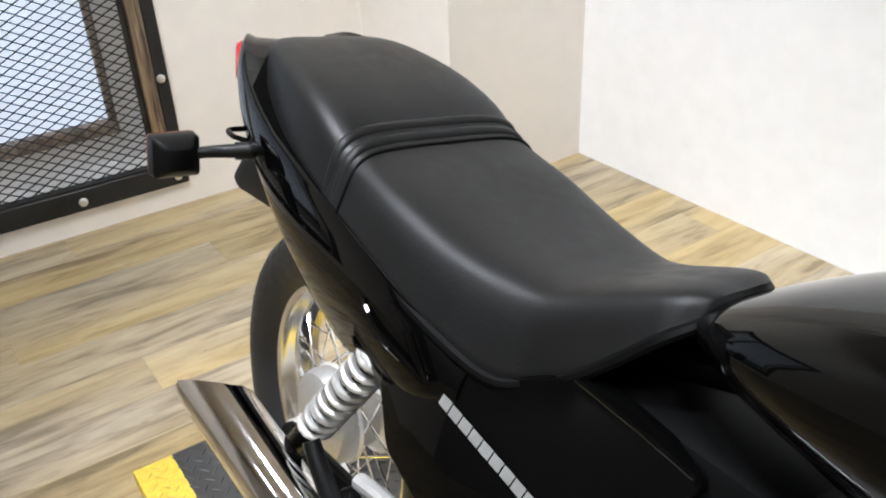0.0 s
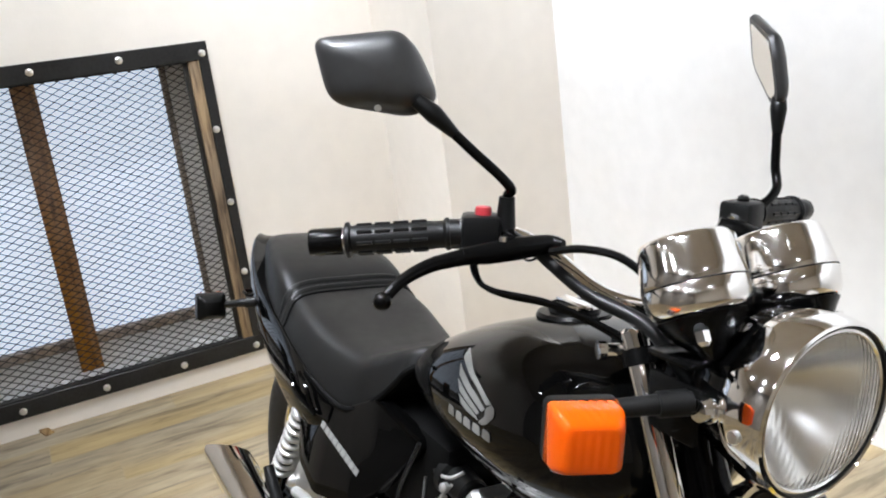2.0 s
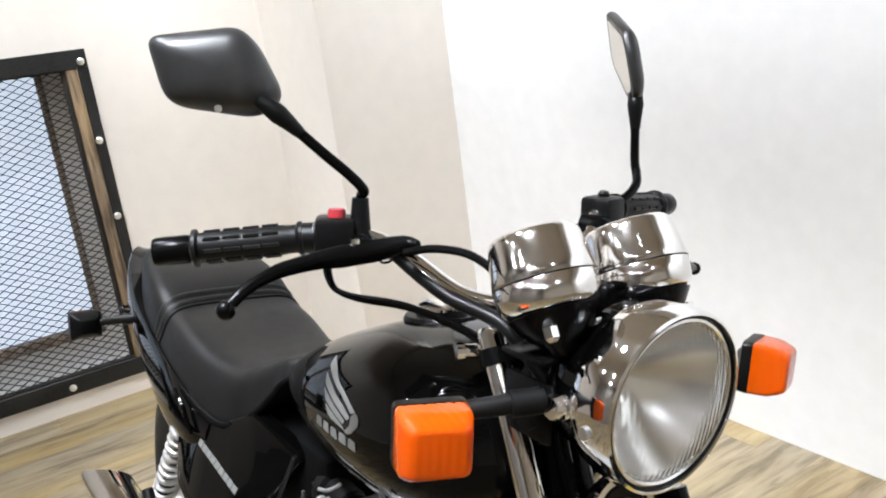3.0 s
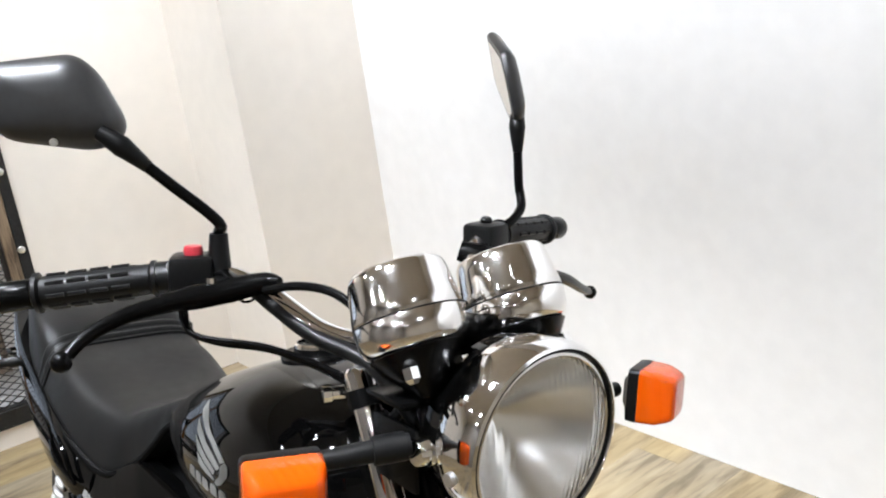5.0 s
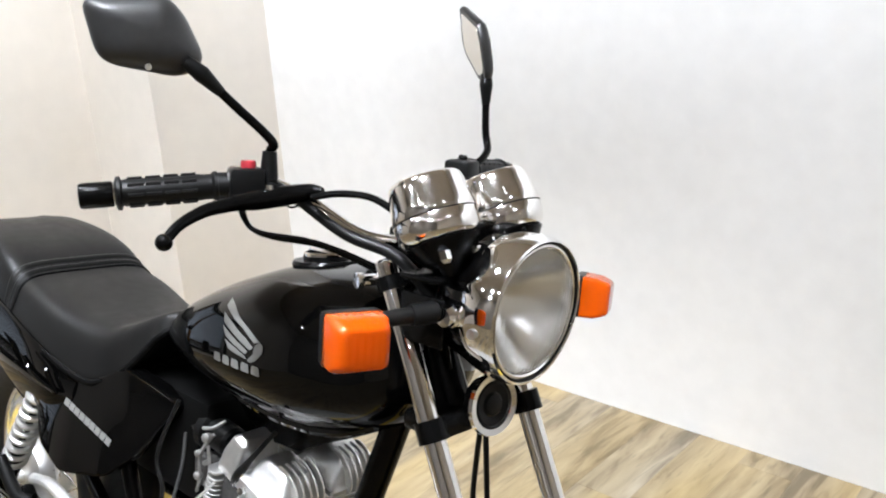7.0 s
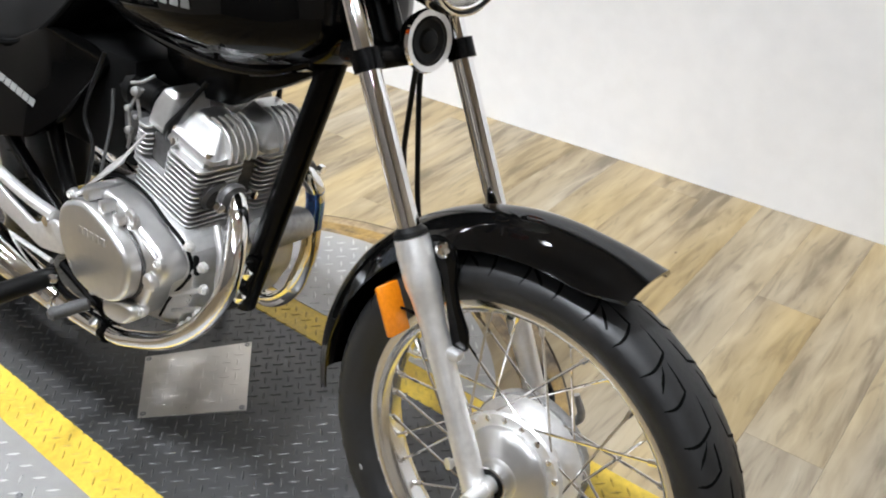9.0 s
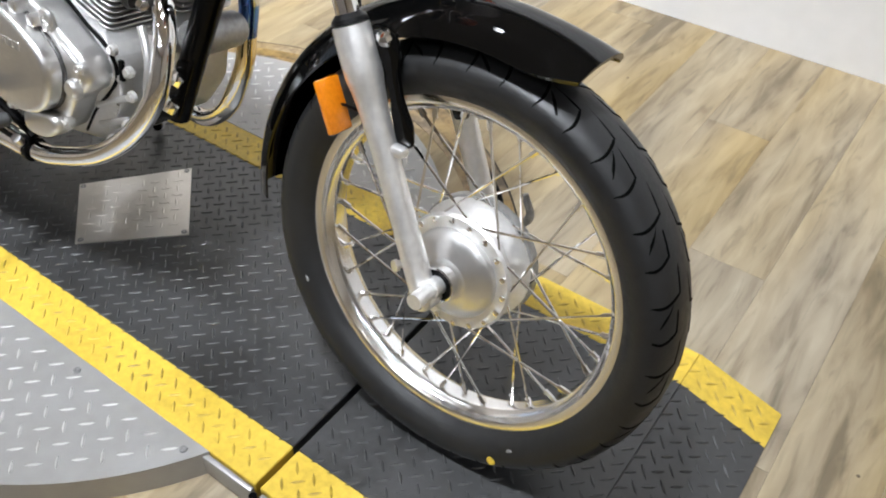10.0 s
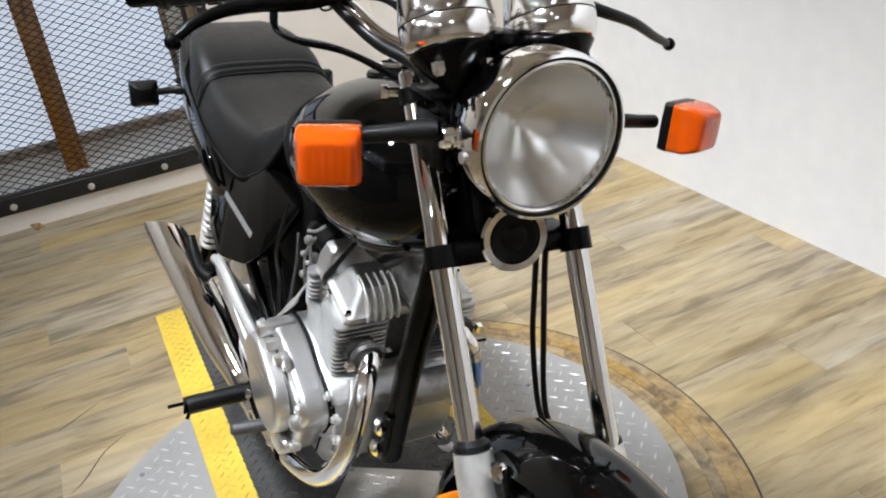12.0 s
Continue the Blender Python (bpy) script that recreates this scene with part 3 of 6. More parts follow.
for x, y in ((-0.505, -0.306), (-0.262, -0.306), (-0.62, -0.46), (-1.14, -0.42), (-0.92, -0.5), (-0.75, -0.36), (-0.6, 0.42), (-0.92, 0.45), (-0.45, 0.37), (-0.882, -0.010), (-0.762, 0.148), (-0.624, 0.018), (-0.755, -0.112)):
    part("deck_screw", lathe([(0.0062, 0), (0.0055, 0.002), (0.002, 0.0022), (0.0015, 0.001), (0.0001, 0.001)], (x, y, PT + 0.001), (0, 0, 1), 12), GREY_PLATE, table)
# bare side rail along the deck's edge, and the hinge pin of the flap
for xa, xb in ((-0.300, -0.1395), (-0.1235, 0.262)):
    part("side_rail", box(xa, xb, Y0 - 0.010, Y0 - 0.0008, 0.002, PT - 0.006, bevel=0.002), DIAMOND_ALU, table, "scuffed bare steel side rail")
part("hinge_pin", tube([(-0.1315, Y0 - 0.012, 0.010), (-0.1315, Y0 - 0.012, 0.044)], 0.0065, 10, smooth=False), SATIN, table, "black hinge pin")
lugs((-0.9, -0.6, -0.13, 0.17), PT + 0.0020, 0.0225, 0.0115, 0.0024, 0.0008, STEEL_PATCH, "raised steel lugs", table, lambda x, y: in_patch(x, y, -0.0025))
# curved wooden boards let into the floor behind the turntable, with an open joint round them


def arc_strip(r0, r1, z0, z1, a0=radians(24), a1=radians(158), n=56):
    rings = []
    for i in range(n + 1):
        a = a0 + (a1 - a0) * i / n
        ca, sa = math.cos(a), math.sin(a)
        rings.append([(CX + r * ca, CY + r * sa, z) for r, z in ((r0, z0), (r1, z0), (r1, z1), (r0, z1))])
    return ring_loft(bmesh.new(), rings)


ring_floor = thing("floor_ring", "curved wooden boards in the floor round the turntable", "trim", kind="structure")
for r0, r1, z1 in ((0.664, 0.692, 0.0020), (0.6925, 0.722, 0.0026), (0.7225, 0.752, 0.0022)):
    part("board", arc_strip(r0, r1, 0.0003, z1), RING_WOOD, ring_floor, "orange-brown curved board", sharp=20)
part("joint", arc_strip(0.753, 0.757, 0.0002, 0.0012), SUBFLOOR, ring_floor, "dark open joint", sharp=20)

# ---- motorcycle ----
bike = thing("motorcycle", "gloss black motorcycle with chrome fork leaning on its side stand", "motorcycle", pose(-0.004, -0.05, PT, -10))
bike.scale = (0.975, 0.975, 0.975)
RAKE = Vector((-0.485, 0, 1.0)).normalized()
FA = Vector((0.008, 0, 0.303))
RA = Vector((-1.475, 0, 0.307))


def wheel(axle, name, r_out, tyre_w, r_rim, rim_w, hub_r, hub_w, spokes, label, tread):
    # rim: a channel with rolled lips
    h = rim_w / 2
    lip = [(r_rim + 0.0050, h - 0.006), (r_rim + 0.0056, h - 0.002), (r_rim + 0.0030, h + 0.0004), (r_rim - 0.0030, h + 0.0008), (r_rim - 0.0080, h - 0.0015), (r_rim - 0.0105, h - 0.0065), (r_rim - 0.0125, h * 0.60), (r_rim - 0.0190, h * 0.44), (r_rim - 0.0205, h * 0.25), (r_rim - 0.0185, 0.0)]
    back = [(r_rim - 0.014, 0.0), (r_rim - 0.015, h * 0.40), (r_rim - 0.006, h * 0.62)]
    prof = [(r, -y) for r, y in lip[:-1]] + lip[::-1] + back[::-1] + [(r, -y) for r, y in back[1:]]
    rim = part(name, lathe(prof, axle, (0, 1, 0), 72, True), RIM_CHROME, bike, label)
    # tyre: a flat sidewall that bulges, a shoulder, a round crown
    w, rb = tyre_w / 2, r_rim + 0.001
    high = r_out - rb
    side = [(rb - 0.003, h - 0.004), (rb + 0.003, h + 0.001), (rb + high * 0.12, h + (w - h) * 0.42), (rb + high * 0.28, h + (w - h) * 0.76), (rb + high * 0.44, h + (w - h) * 0.95), (rb + high * 0.56, w), (rb + high * 0.62, w * 0.985)]
    crown = []
    for i in range(1, 12):
        a = math.pi / 2 * i / 11
        crown.append((rb + high * 0.62 + high * 0.38 * math.sin(a), w * 0.985 * math.cos(a) ** 0.92))
    half = side + crown
    prof = [(r, -y) for r, y in half] + [(r, y) for r, y in half[-2::-1]]
    inner = [(rb + 0.006, h * 0.7), (r_out - 0.012, w * 0.6), (r_out - 0.009, 0), (r_out - 0.012, -w * 0.6), (rb + 0.006, -h * 0.7)]
    part("tyre", lathe(prof + inner, axle, (0, 1, 0), 96, True), TYRE, rim, "black road tyre with curved sipes")
    # sipes: sunk tubes coloured as hooked grooves' shade, and cuts across the shoulder
    bm = bmesh.new()

    def on_tread(sec, a, sgn):
        rr = rb + high * 0.62 + high * 0.38 * math.cos(sec) - 0.0030 * math.cos(sec)
        return (axle.x + rr * math.cos(a), sgn * (w * 0.985 * math.sin(sec) ** 0.92 - 0.0030 * math.sin(sec)), axle.z + rr * math.sin(a))

    for i in range(tread):
        a0 = 2 * math.pi * i / tread
        for sgn in (-1, 1):
            # a hooked sipe that runs round the crown and then turns out to the shoulder; every other one throws a branch
            b0, lead = a0 + (0 if sgn > 0 else math.pi / tread), 0.16 if i % 2 else 0.34
            hook = [on_tread(lead + 0.10 * g, b0 - 0.165 * g, sgn) for g in np.linspace(0, 1, 7)]
            hook += [on_tread(lead + 0.10 + (1.36 - lead) * g, b0 - 0.165 - 0.030 * math.sin(math.pi * min(1, g * 1.15) * 0.75), sgn) for g in np.linspace(0.08, 1, 10)]
            add_tube(bm, hook, [0.0026, 0.0035, 0.0037, 0.0036, 0.0031], 7, 1)
            if i % 2:
                turn_out = [on_tread(lead + 0.40 + 0.55 * g, b0 - 0.195 - 0.085 * g ** 0.8, sgn) for g in np.linspace(0, 1, 6)]
                add_tube(bm, turn_out, [0.0030, 0.0037, 0.0030], 7, 1)
    tagged(part("tread_groove_strip", bm, GROOVE_SHADE, rim), "near-black strips for the shade in the tread grooves", kind="stuff")
    # hub: drum with flanges and a cover
    prof = [(0.012, -hub_w - 0.022), (0.018, -hub_w - 0.022), (0.020, -hub_w - 0.004), (0.026, -hub_w - 0.003), (0.040, -hub_w), (hub_r * 0.66, -hub_w + 0.005), (hub_r * 0.74, -hub_w + 0.010), (hub_r * 0.765, -hub_w + 0.0155), (hub_r * 0.80, -hub_w + 0.0150), (hub_r - 0.001, -hub_w + 0.0140), (hub_r + 0.002, -hub_w + 0.018), (hub_r, -hub_w + 0.023), (hub_r * 0.82, -hub_w + 0.027), (hub_r * 0.80, hub_w * 0.2), (hub_r * 0.98, hub_w * 0.5), (hub_r * 1.06, hub_w * 0.55), (hub_r * 1.06, hub_w * 0.75), (hub_r * 0.7, hub_w), (0.03, hub_w + 0.006), (0.012, hub_w + 0.02)]
    hub = part("hub", lathe(prof, axle, (0, 1, 0), 56), ALU, rim, "brushed aluminium drum hub")
    part("hub_cover", lathe([(0.0240, -hub_w - 0.0040), (0.0300, -hub_w - 0.0062), (hub_r * 0.62, -hub_w + 0.0008), (hub_r * 0.765, -hub_w + 0.0070), (hub_r * 0.785, -hub_w + 0.0095), (hub_r * 0.785, -hub_w + 0.0150)], axle, (0, 1, 0), 64), POLISHED, hub, "polished aluminium hub cover")
    part("seal_collar", lathe([(0.0225, -hub_w - 0.0250), (0.0245, -hub_w - 0.0240), (0.0250, -hub_w - 0.0040), (0.0225, -hub_w - 0.0040)], axle, (0, 1, 0), 32, True), CHROME, hub, "chrome collar")
    part("axle_sleeve", lathe([(0.0001, -hub_w - 0.0400), (0.0125, -hub_w - 0.0400), (0.0135, -hub_w - 0.0240), (0.0135, -hub_w - 0.0010)], axle, (0, 1, 0), 24), ALU, hub)
    part("hub_bore", lathe([(0.0225, -hub_w - 0.024), (0.0225, -hub_w - 0.001), (0.012, -hub_w - 0.0005), (0.012, -hub_w - 0.024)], axle, (0, 1, 0), 28), SATIN, hub, "black axle seal")
    part("axle", lathe([(0.011, -0.115), (0.011, 0.115)], axle, (0, 1, 0), 16), ALU, hub)
    for k in range(18):
        a = 2 * math.pi * k / 18
        p = axle + Vector((math.cos(a) * (hub_r - 0.006), -hub_w + 0.012, math.sin(a) * (hub_r - 0.006)))
        part("spoke_head", lathe([(0.0046, -0.003), (0.0042, 0.0012), (0.0001, 0.0022)], p, (0, -1, 0), 8), CHROME, hub)
    for k in range(spokes):
        side = -1 if k % 2 else 1
        cross = 1 if (k // 2) % 2 else -1
        a = 2 * math.pi * k / spokes
        ah = a + cross * 0.85
        yh = (-hub_w + 0.018) if side < 0 else hub_w * 0.65
        p0 = axle + Vector((math.cos(ah) * (hub_r - 0.004), yh, math.sin(ah) * (hub_r - 0.004)))
        p1 = axle + Vector((math.cos(a) * (r_rim - 0.016), side * 0.004, math.sin(a) * (r_rim - 0.016)))
        bm = tube([p0, p1], 0.0019, 6, smooth=False)
        d = (p0 - p1).normalized()
        add_tube(bm, [p1, p1 + d * 0.018], 0.0042, 6, smooth=False)
        part("spoke", bm, CHROME, rim)
    return rim


front = wheel(FA, "front_wheel", 0.305, 0.104, 0.238, 0.058, 0.083, 0.040, 36, "chrome spoked front wheel", 40)
for a in (3.62, 5.30):
    part("tyre_mark", lathe([(0.006, 0), (0.005, 0.0008), (0.0001, 0.0009)], FA + Vector((math.cos(a) * 0.264, -0.0480, math.sin(a) * 0.264)), (0, -1, 0), 12), GREY_PLATE, front, "small grey moulded dot")
a = 5.17
part("tyre_mark", lathe([(0.007, 0), (0.006, 0.0009), (0.0001, 0.001)], FA + Vector((math.cos(a) * 0.279, -0.0515, math.sin(a) * 0.279)), (0, -1, 0), 12), DIAMOND_YELLOW, front, "yellow paint dot")
rear = wheel(RA, "rear_wheel", 0.306, 0.125, 0.205, 0.078, 0.080, 0.05, 36, "chrome spoked rear wheel", 30)
part("drum_plate", lathe([(0.079, 0.020), (0.091, 0.026), (0.091, 0.040), (0.084, 0.046), (0.050, 0.050), (0.012, 0.052)], FA, (0, 1, 0), 44), GREY_CAST, front, "grey cast brake plate")
part("brake_lever", tube([FA + Vector((0.030, 0.052, 0.052)), FA + Vector((0.052, 0.058, 0.074)), FA + Vector((0.040, 0.056, 0.105))], [0.009, 0.006, 0.005], 8), GREY_CAST, front, "brake arm")
part("drum_plate", lathe([(0.02, -0.078), (0.05, -0.076), (0.072, -0.066), (0.078, -0.052), (0.078, -0.03)], RA, (0, 1, 0), 40), CAST, rear, "cast aluminium brake plate")

# front fork
TOP_Z = 0.985
YR, YL = -0.074, 0.100


def on_fork(z, y, forward=0.0):
    """A spot on the fork's line at height z; the bars are turned a little, so the left leg stands forward."""
    turned = 0.06 * (y + 0.08) * min(1.0, max(0.0, (z - 0.3) / 0.3))
    return Vector((-0.083 - (z - 0.45) * 0.485 + turned + forward, y, z))


for y in (YR, YL):
    leg = part("fork_tube", tube([on_fork(0.55, y), on_fork(TOP_Z, y)], 0.0143, 28, smooth=False), CHROME, bike, "polished chrome fork tube")
    # the left slider sits a little lower on its tube
    reach = 1.0 if y < 0 else 0.895
    slider = [(r, h * reach if h > 0 else h) for r, h in [(0.010, -0.020), (0.0160, -0.014), (0.0172, 0.00), (0.0172, 0.075), (0.0162, 0.082), (0.0166, 0.16), (0.0176, 0.225), (0.0205, 0.262), (0.0232, 0.276), (0.0238, 0.290), (0.0238, 0.322), (0.0230, 0.328), (0.0226, 0.338), (0.0150, 0.340)]]
    low = part("fork_lower", lathe(slider, on_fork(0.296, y), RAKE, 32), ALU, bike, "brushed aluminium fork lower")
    part("dust_seal", lathe([(0.0225, 0), (0.0215, 0.006), (0.0155, 0.012)], on_fork(0.296, y) + RAKE * 0.340 * reach, RAKE, 24), RUBBER, low, "black rubber dust seal")
    s = -1 if y < 0 else 1
    part("axle_clamp", lathe([(0.0120, -0.017), (0.0168, -0.016), (0.0182, -0.012), (0.0182, 0.012), (0.0168, 0.016), (0.0120, 0.017)], on_fork(0.288, y, 0.004), (0, 1, 0), 28), ALU, low)
    part("axle_nut", lathe([(0.0125, 0), (0.0125, 0.006), (0.0105, 0.0085), (0.0070, 0.0085), (0.0062, 0.0060), (0.0001, 0.0060)], on_fork(0.288, y + s * 0.0155, 0.002), (0, s, 0), 24), CHROME, low, "chrome axle nut", sharp=20)
    part("clamp_bolt", lathe([(0.0055, -0.012), (0.0055, 0.012), (0.0080, 0.0125), (0.0080, 0.018), (0.0001, 0.0185)], on_fork(0.318, y - s * 0.002, -0.020), (-0.4, s, 0), 12), ZINC, low, "zinc pinch bolt", sharp=25)
    part("fender_boss", box(on_fork(0.47, y).x + 0.006, on_fork(0.47, y).x + 0.034, y - 0.007, y + 0.010, 0.462, 0.476, bevel=0.005), ALU, low)
    part("lower_clamp", tube([on_fork(0.788, y), on_fork(0.812, y)], 0.0195, 24, smooth=False), SATIN, bike, "black lower fork clamp")
    part("upper_clamp", tube([on_fork(0.958, y), on_fork(0.974, y)], 0.0180, 24, smooth=False), SATIN, bike, "black upper fork clamp")
    part("pinch_bolt", lathe([(0.0075, -0.016), (0.0075, 0.020), (0.0100, 0.021), (0.0100, 0.029), (0.0001, 0.0295)], on_fork(0.966, y, -0.024), (-0.35, s, 0), 12), CHROME, leg, "chrome pinch bolt", sharp=25)
    part("fork_cap", lathe([(0.015, 0), (0.015, 0.006), (0.011, 0.010), (0.0001, 0.011)], on_fork(0.984, y), RAKE, 20), CHROME, leg, "chrome fork cap")
part("steering_stem", tube([on_fork(0.785, 0, -0.035), on_fork(0.985, 0, -0.035)], 0.026, 24, smooth=False), SATIN, bike)
for z0, z1 in ((0.788, 0.814), (0.958, 0.976)):
    p = on_fork((z0 + z1) / 2, 0, -0.02)
    part("yoke", box(p.x - 0.035, p.x + 0.03, YR, YL, z0, z1, bevel=0.007), SATIN, bike, "black steering yoke")
# amber reflectors on the fork lowers
for y in (YR, YL):
    s = -1 if y < 0 else 1
    m = axis_matrix(on_fork(0.500, y, -0.056), RAKE)
    refl = part("side_reflector", box(-0.019, 0.019, -0.005, 0.005, -0.034, 0.034, bevel=0.003, m=Matrix.Translation((0, s * 0.014, 0)) @ m), AMBER_REFLECTOR, bike, "amber side reflector")
    c = on_fork(0.500, y, -0.056) + Vector((0, s * 0.004, 0))
    part("reflector_stay", tube([c, on_fork(0.500, y, -0.010)], 0.002, 8, smooth=False), SATIN, refl)

# front mudguard: an arched shell over the wheel
bm = bmesh.new()
R_F, HW = 0.346, 0.058
rings = []
A0, A1 = radians(69), radians(183)
for i in range(49):
    f = i / 48
    a = A0 + (A1 - A0) * f
    taper = 1.0 - 0.06 * max(0, (0.06 - f) / 0.06) ** 2 - 0.12 * max(0, (f - 0.85) / 0.15)
    skirt = 0.042 * (1 - 0.55 * max(0.0, (0.10 - f) / 0.10) ** 1.5)
    ring = []
    for k in range(13):
        g = k / 12 * 2 - 1
        ring.append((g * HW * taper, R_F + 0.012 - skirt * abs(g) ** 2.6 + 0.004 * max(0, (0.12 - f) / 0.12)))
    for k in range(12, -1, -1):
        g = k / 12 * 2 - 1
        ring.append((g * (HW * taper - 0.0025), R_F + 0.012 - 0.0025 - (skirt - 0.0005) * abs(g) ** 2.6))
    rings.append([(FA.x + r * math.cos(a), y, FA.z + r * math.sin(a)) for y, r in ring])
guard = part("front_mudguard", ring_loft(bm, rings), GUARD_PAINT, bike, "gloss black front mudguard")
for y in (-1, 1):
    stay = bmesh.new()
    outline = rounded([(-0.141, 0.586), (-0.129, 0.602), (-0.101, 0.606), (-0.091, 0.590), (-0.090, 0.560), (-0.079, 0.530), (-0.060, 0.500), (-0.056, 0.474), (-0.076, 0.466), (-0.084, 0.480), (-0.097, 0.524), (-0.109, 0.560), (-0.124, 0.575)], 0.007)
    add_plate(stay, outline, lambda a, v, d: Vector((a, y * (0.0575 + d), v)), 0.007, 0.002)
    part("mudguard_stay", stay, GUARD_PAINT, guard, "black pressed mudguard stay")
    part("mudguard_bolt", lathe([(0.011, -0.004), (0.011, 0.004), (0.007, 0.009), (0.0001, 0.010)], (-0.113, y * 0.062, 0.596), (0.1, y * 0.6, 0.8), 14), CHROME, guard, "chrome bolt")

# headlight
HC, HD = Vector((-0.176, 0.012, 0.950)), Vector((1, 0.02, -0.07)).normalized()


def narrow(profile, f=0.952):
    return [(r * f, h) for r, h in profile]


bezel = part("headlight", lathe(narrow([(0.0885, 0.002), (0.0905, 0.0055), (0.0935, 0.0040), (0.0952, -0.002), (0.0962, -0.014), (0.0955, -0.030), (0.0930, -0.044), (0.0905, -0.047), (0.0885, -0.044), (0.0890, -0.012)]), HC, HD, 72, True), CHROME, bike, "round headlight with chrome bezel and clear fluted glass")
part("bezel_gasket", lathe(narrow([(0.0893, -0.004), (0.0893, 0.0030), (0.0872, 0.0038), (0.0862, 0.0010), (0.0862, -0.004)]), HC, HD, 72, True), ENGINE_BLACK, bezel, "thin dark gasket round the glass")
part("inner_ring", lathe(narrow([(0.0862, -0.006), (0.0862, 0.0020), (0.0835, 0.0026), (0.0800, 0.0000), (0.0800, -0.008)]), HC, HD, 72, True), RIM_CHROME, bezel)
part("headlight_bowl", lathe(narrow([(0.086, -0.046), (0.0895, -0.044), (0.0885, -0.058), (0.080, -0.090), (0.060, -0.114), (0.030, -0.126), (0.0001, -0.128), (0.0001, -0.124), (0.058, -0.110), (0.077, -0.087), (0.0855, -0.058)]), HC, HD, 48, True), PAINT, bezel, "gloss black headlight shell")
bowl = [(r, -0.074 + 9.4 * r * r) for r in np.linspace(0.0835, 0.0, 16)]
bowl[-1] = (0.0001, -0.074)
part("reflector_bowl", lathe(narrow(bowl + [(0.0001, -0.077), (0.05, -0.053), (0.0840, -0.011)]), HC, HD, 72, True), REFLECTOR, bezel, "silvered reflector")
prof = [(0.0835, -0.008)] + [(0.0825 * math.cos(t), -0.001 + 0.015 * math.sin(t)) for t in np.linspace(0.0, 1.5, 12)] + [(0.0001, 0.014), (0.0001, 0.0110)] + [(0.0805 * math.cos(t), -0.004 + 0.015 * math.sin(t)) for t in np.linspace(1.5, 0.0, 12)]
glass = part("headlight_lens", lathe(narrow(prof), HC, HD, 72, True), HEADLIGHT_GLASS, bezel, "clear fluted glass")
glass.visible_shadow = False
for y in (-1, 1):
    part("bezel_screw", lathe([(0.0065, 0), (0.0060, 0.003), (0.0001, 0.0035)], HC - HD * 0.020 + Vector((0, y * 0.0905, -0.018)), (0, y, 0), 12), ZINC, bezel, "small chrome screw")
for y in (-1, 1):
    ear = part("headlight_bracket", box(-0.305, -0.236, 0.012 + y * 0.094 - 0.003, 0.012 + y * 0.094 + 0.003, 0.905, 0.965, bevel=0.003), SATIN, bike, "black headlight bracket")
    part("bracket_bolt", lathe([(0.015, 0), (0.015, 0.006), (0.011, 0.012), (0.0001, 0.013)], (-0.233, y * 0.076, 0.946), (0, y, 0), 12), CHROME, ear, "chrome bolt")
    part("bracket_wire", tube([(-0.236, y * 0.08, 0.935), (-0.26, y * 0.083, 0.915), (-0.282, y * 0.08, 0.908)], 0.0025, 6), SATIN, ear)

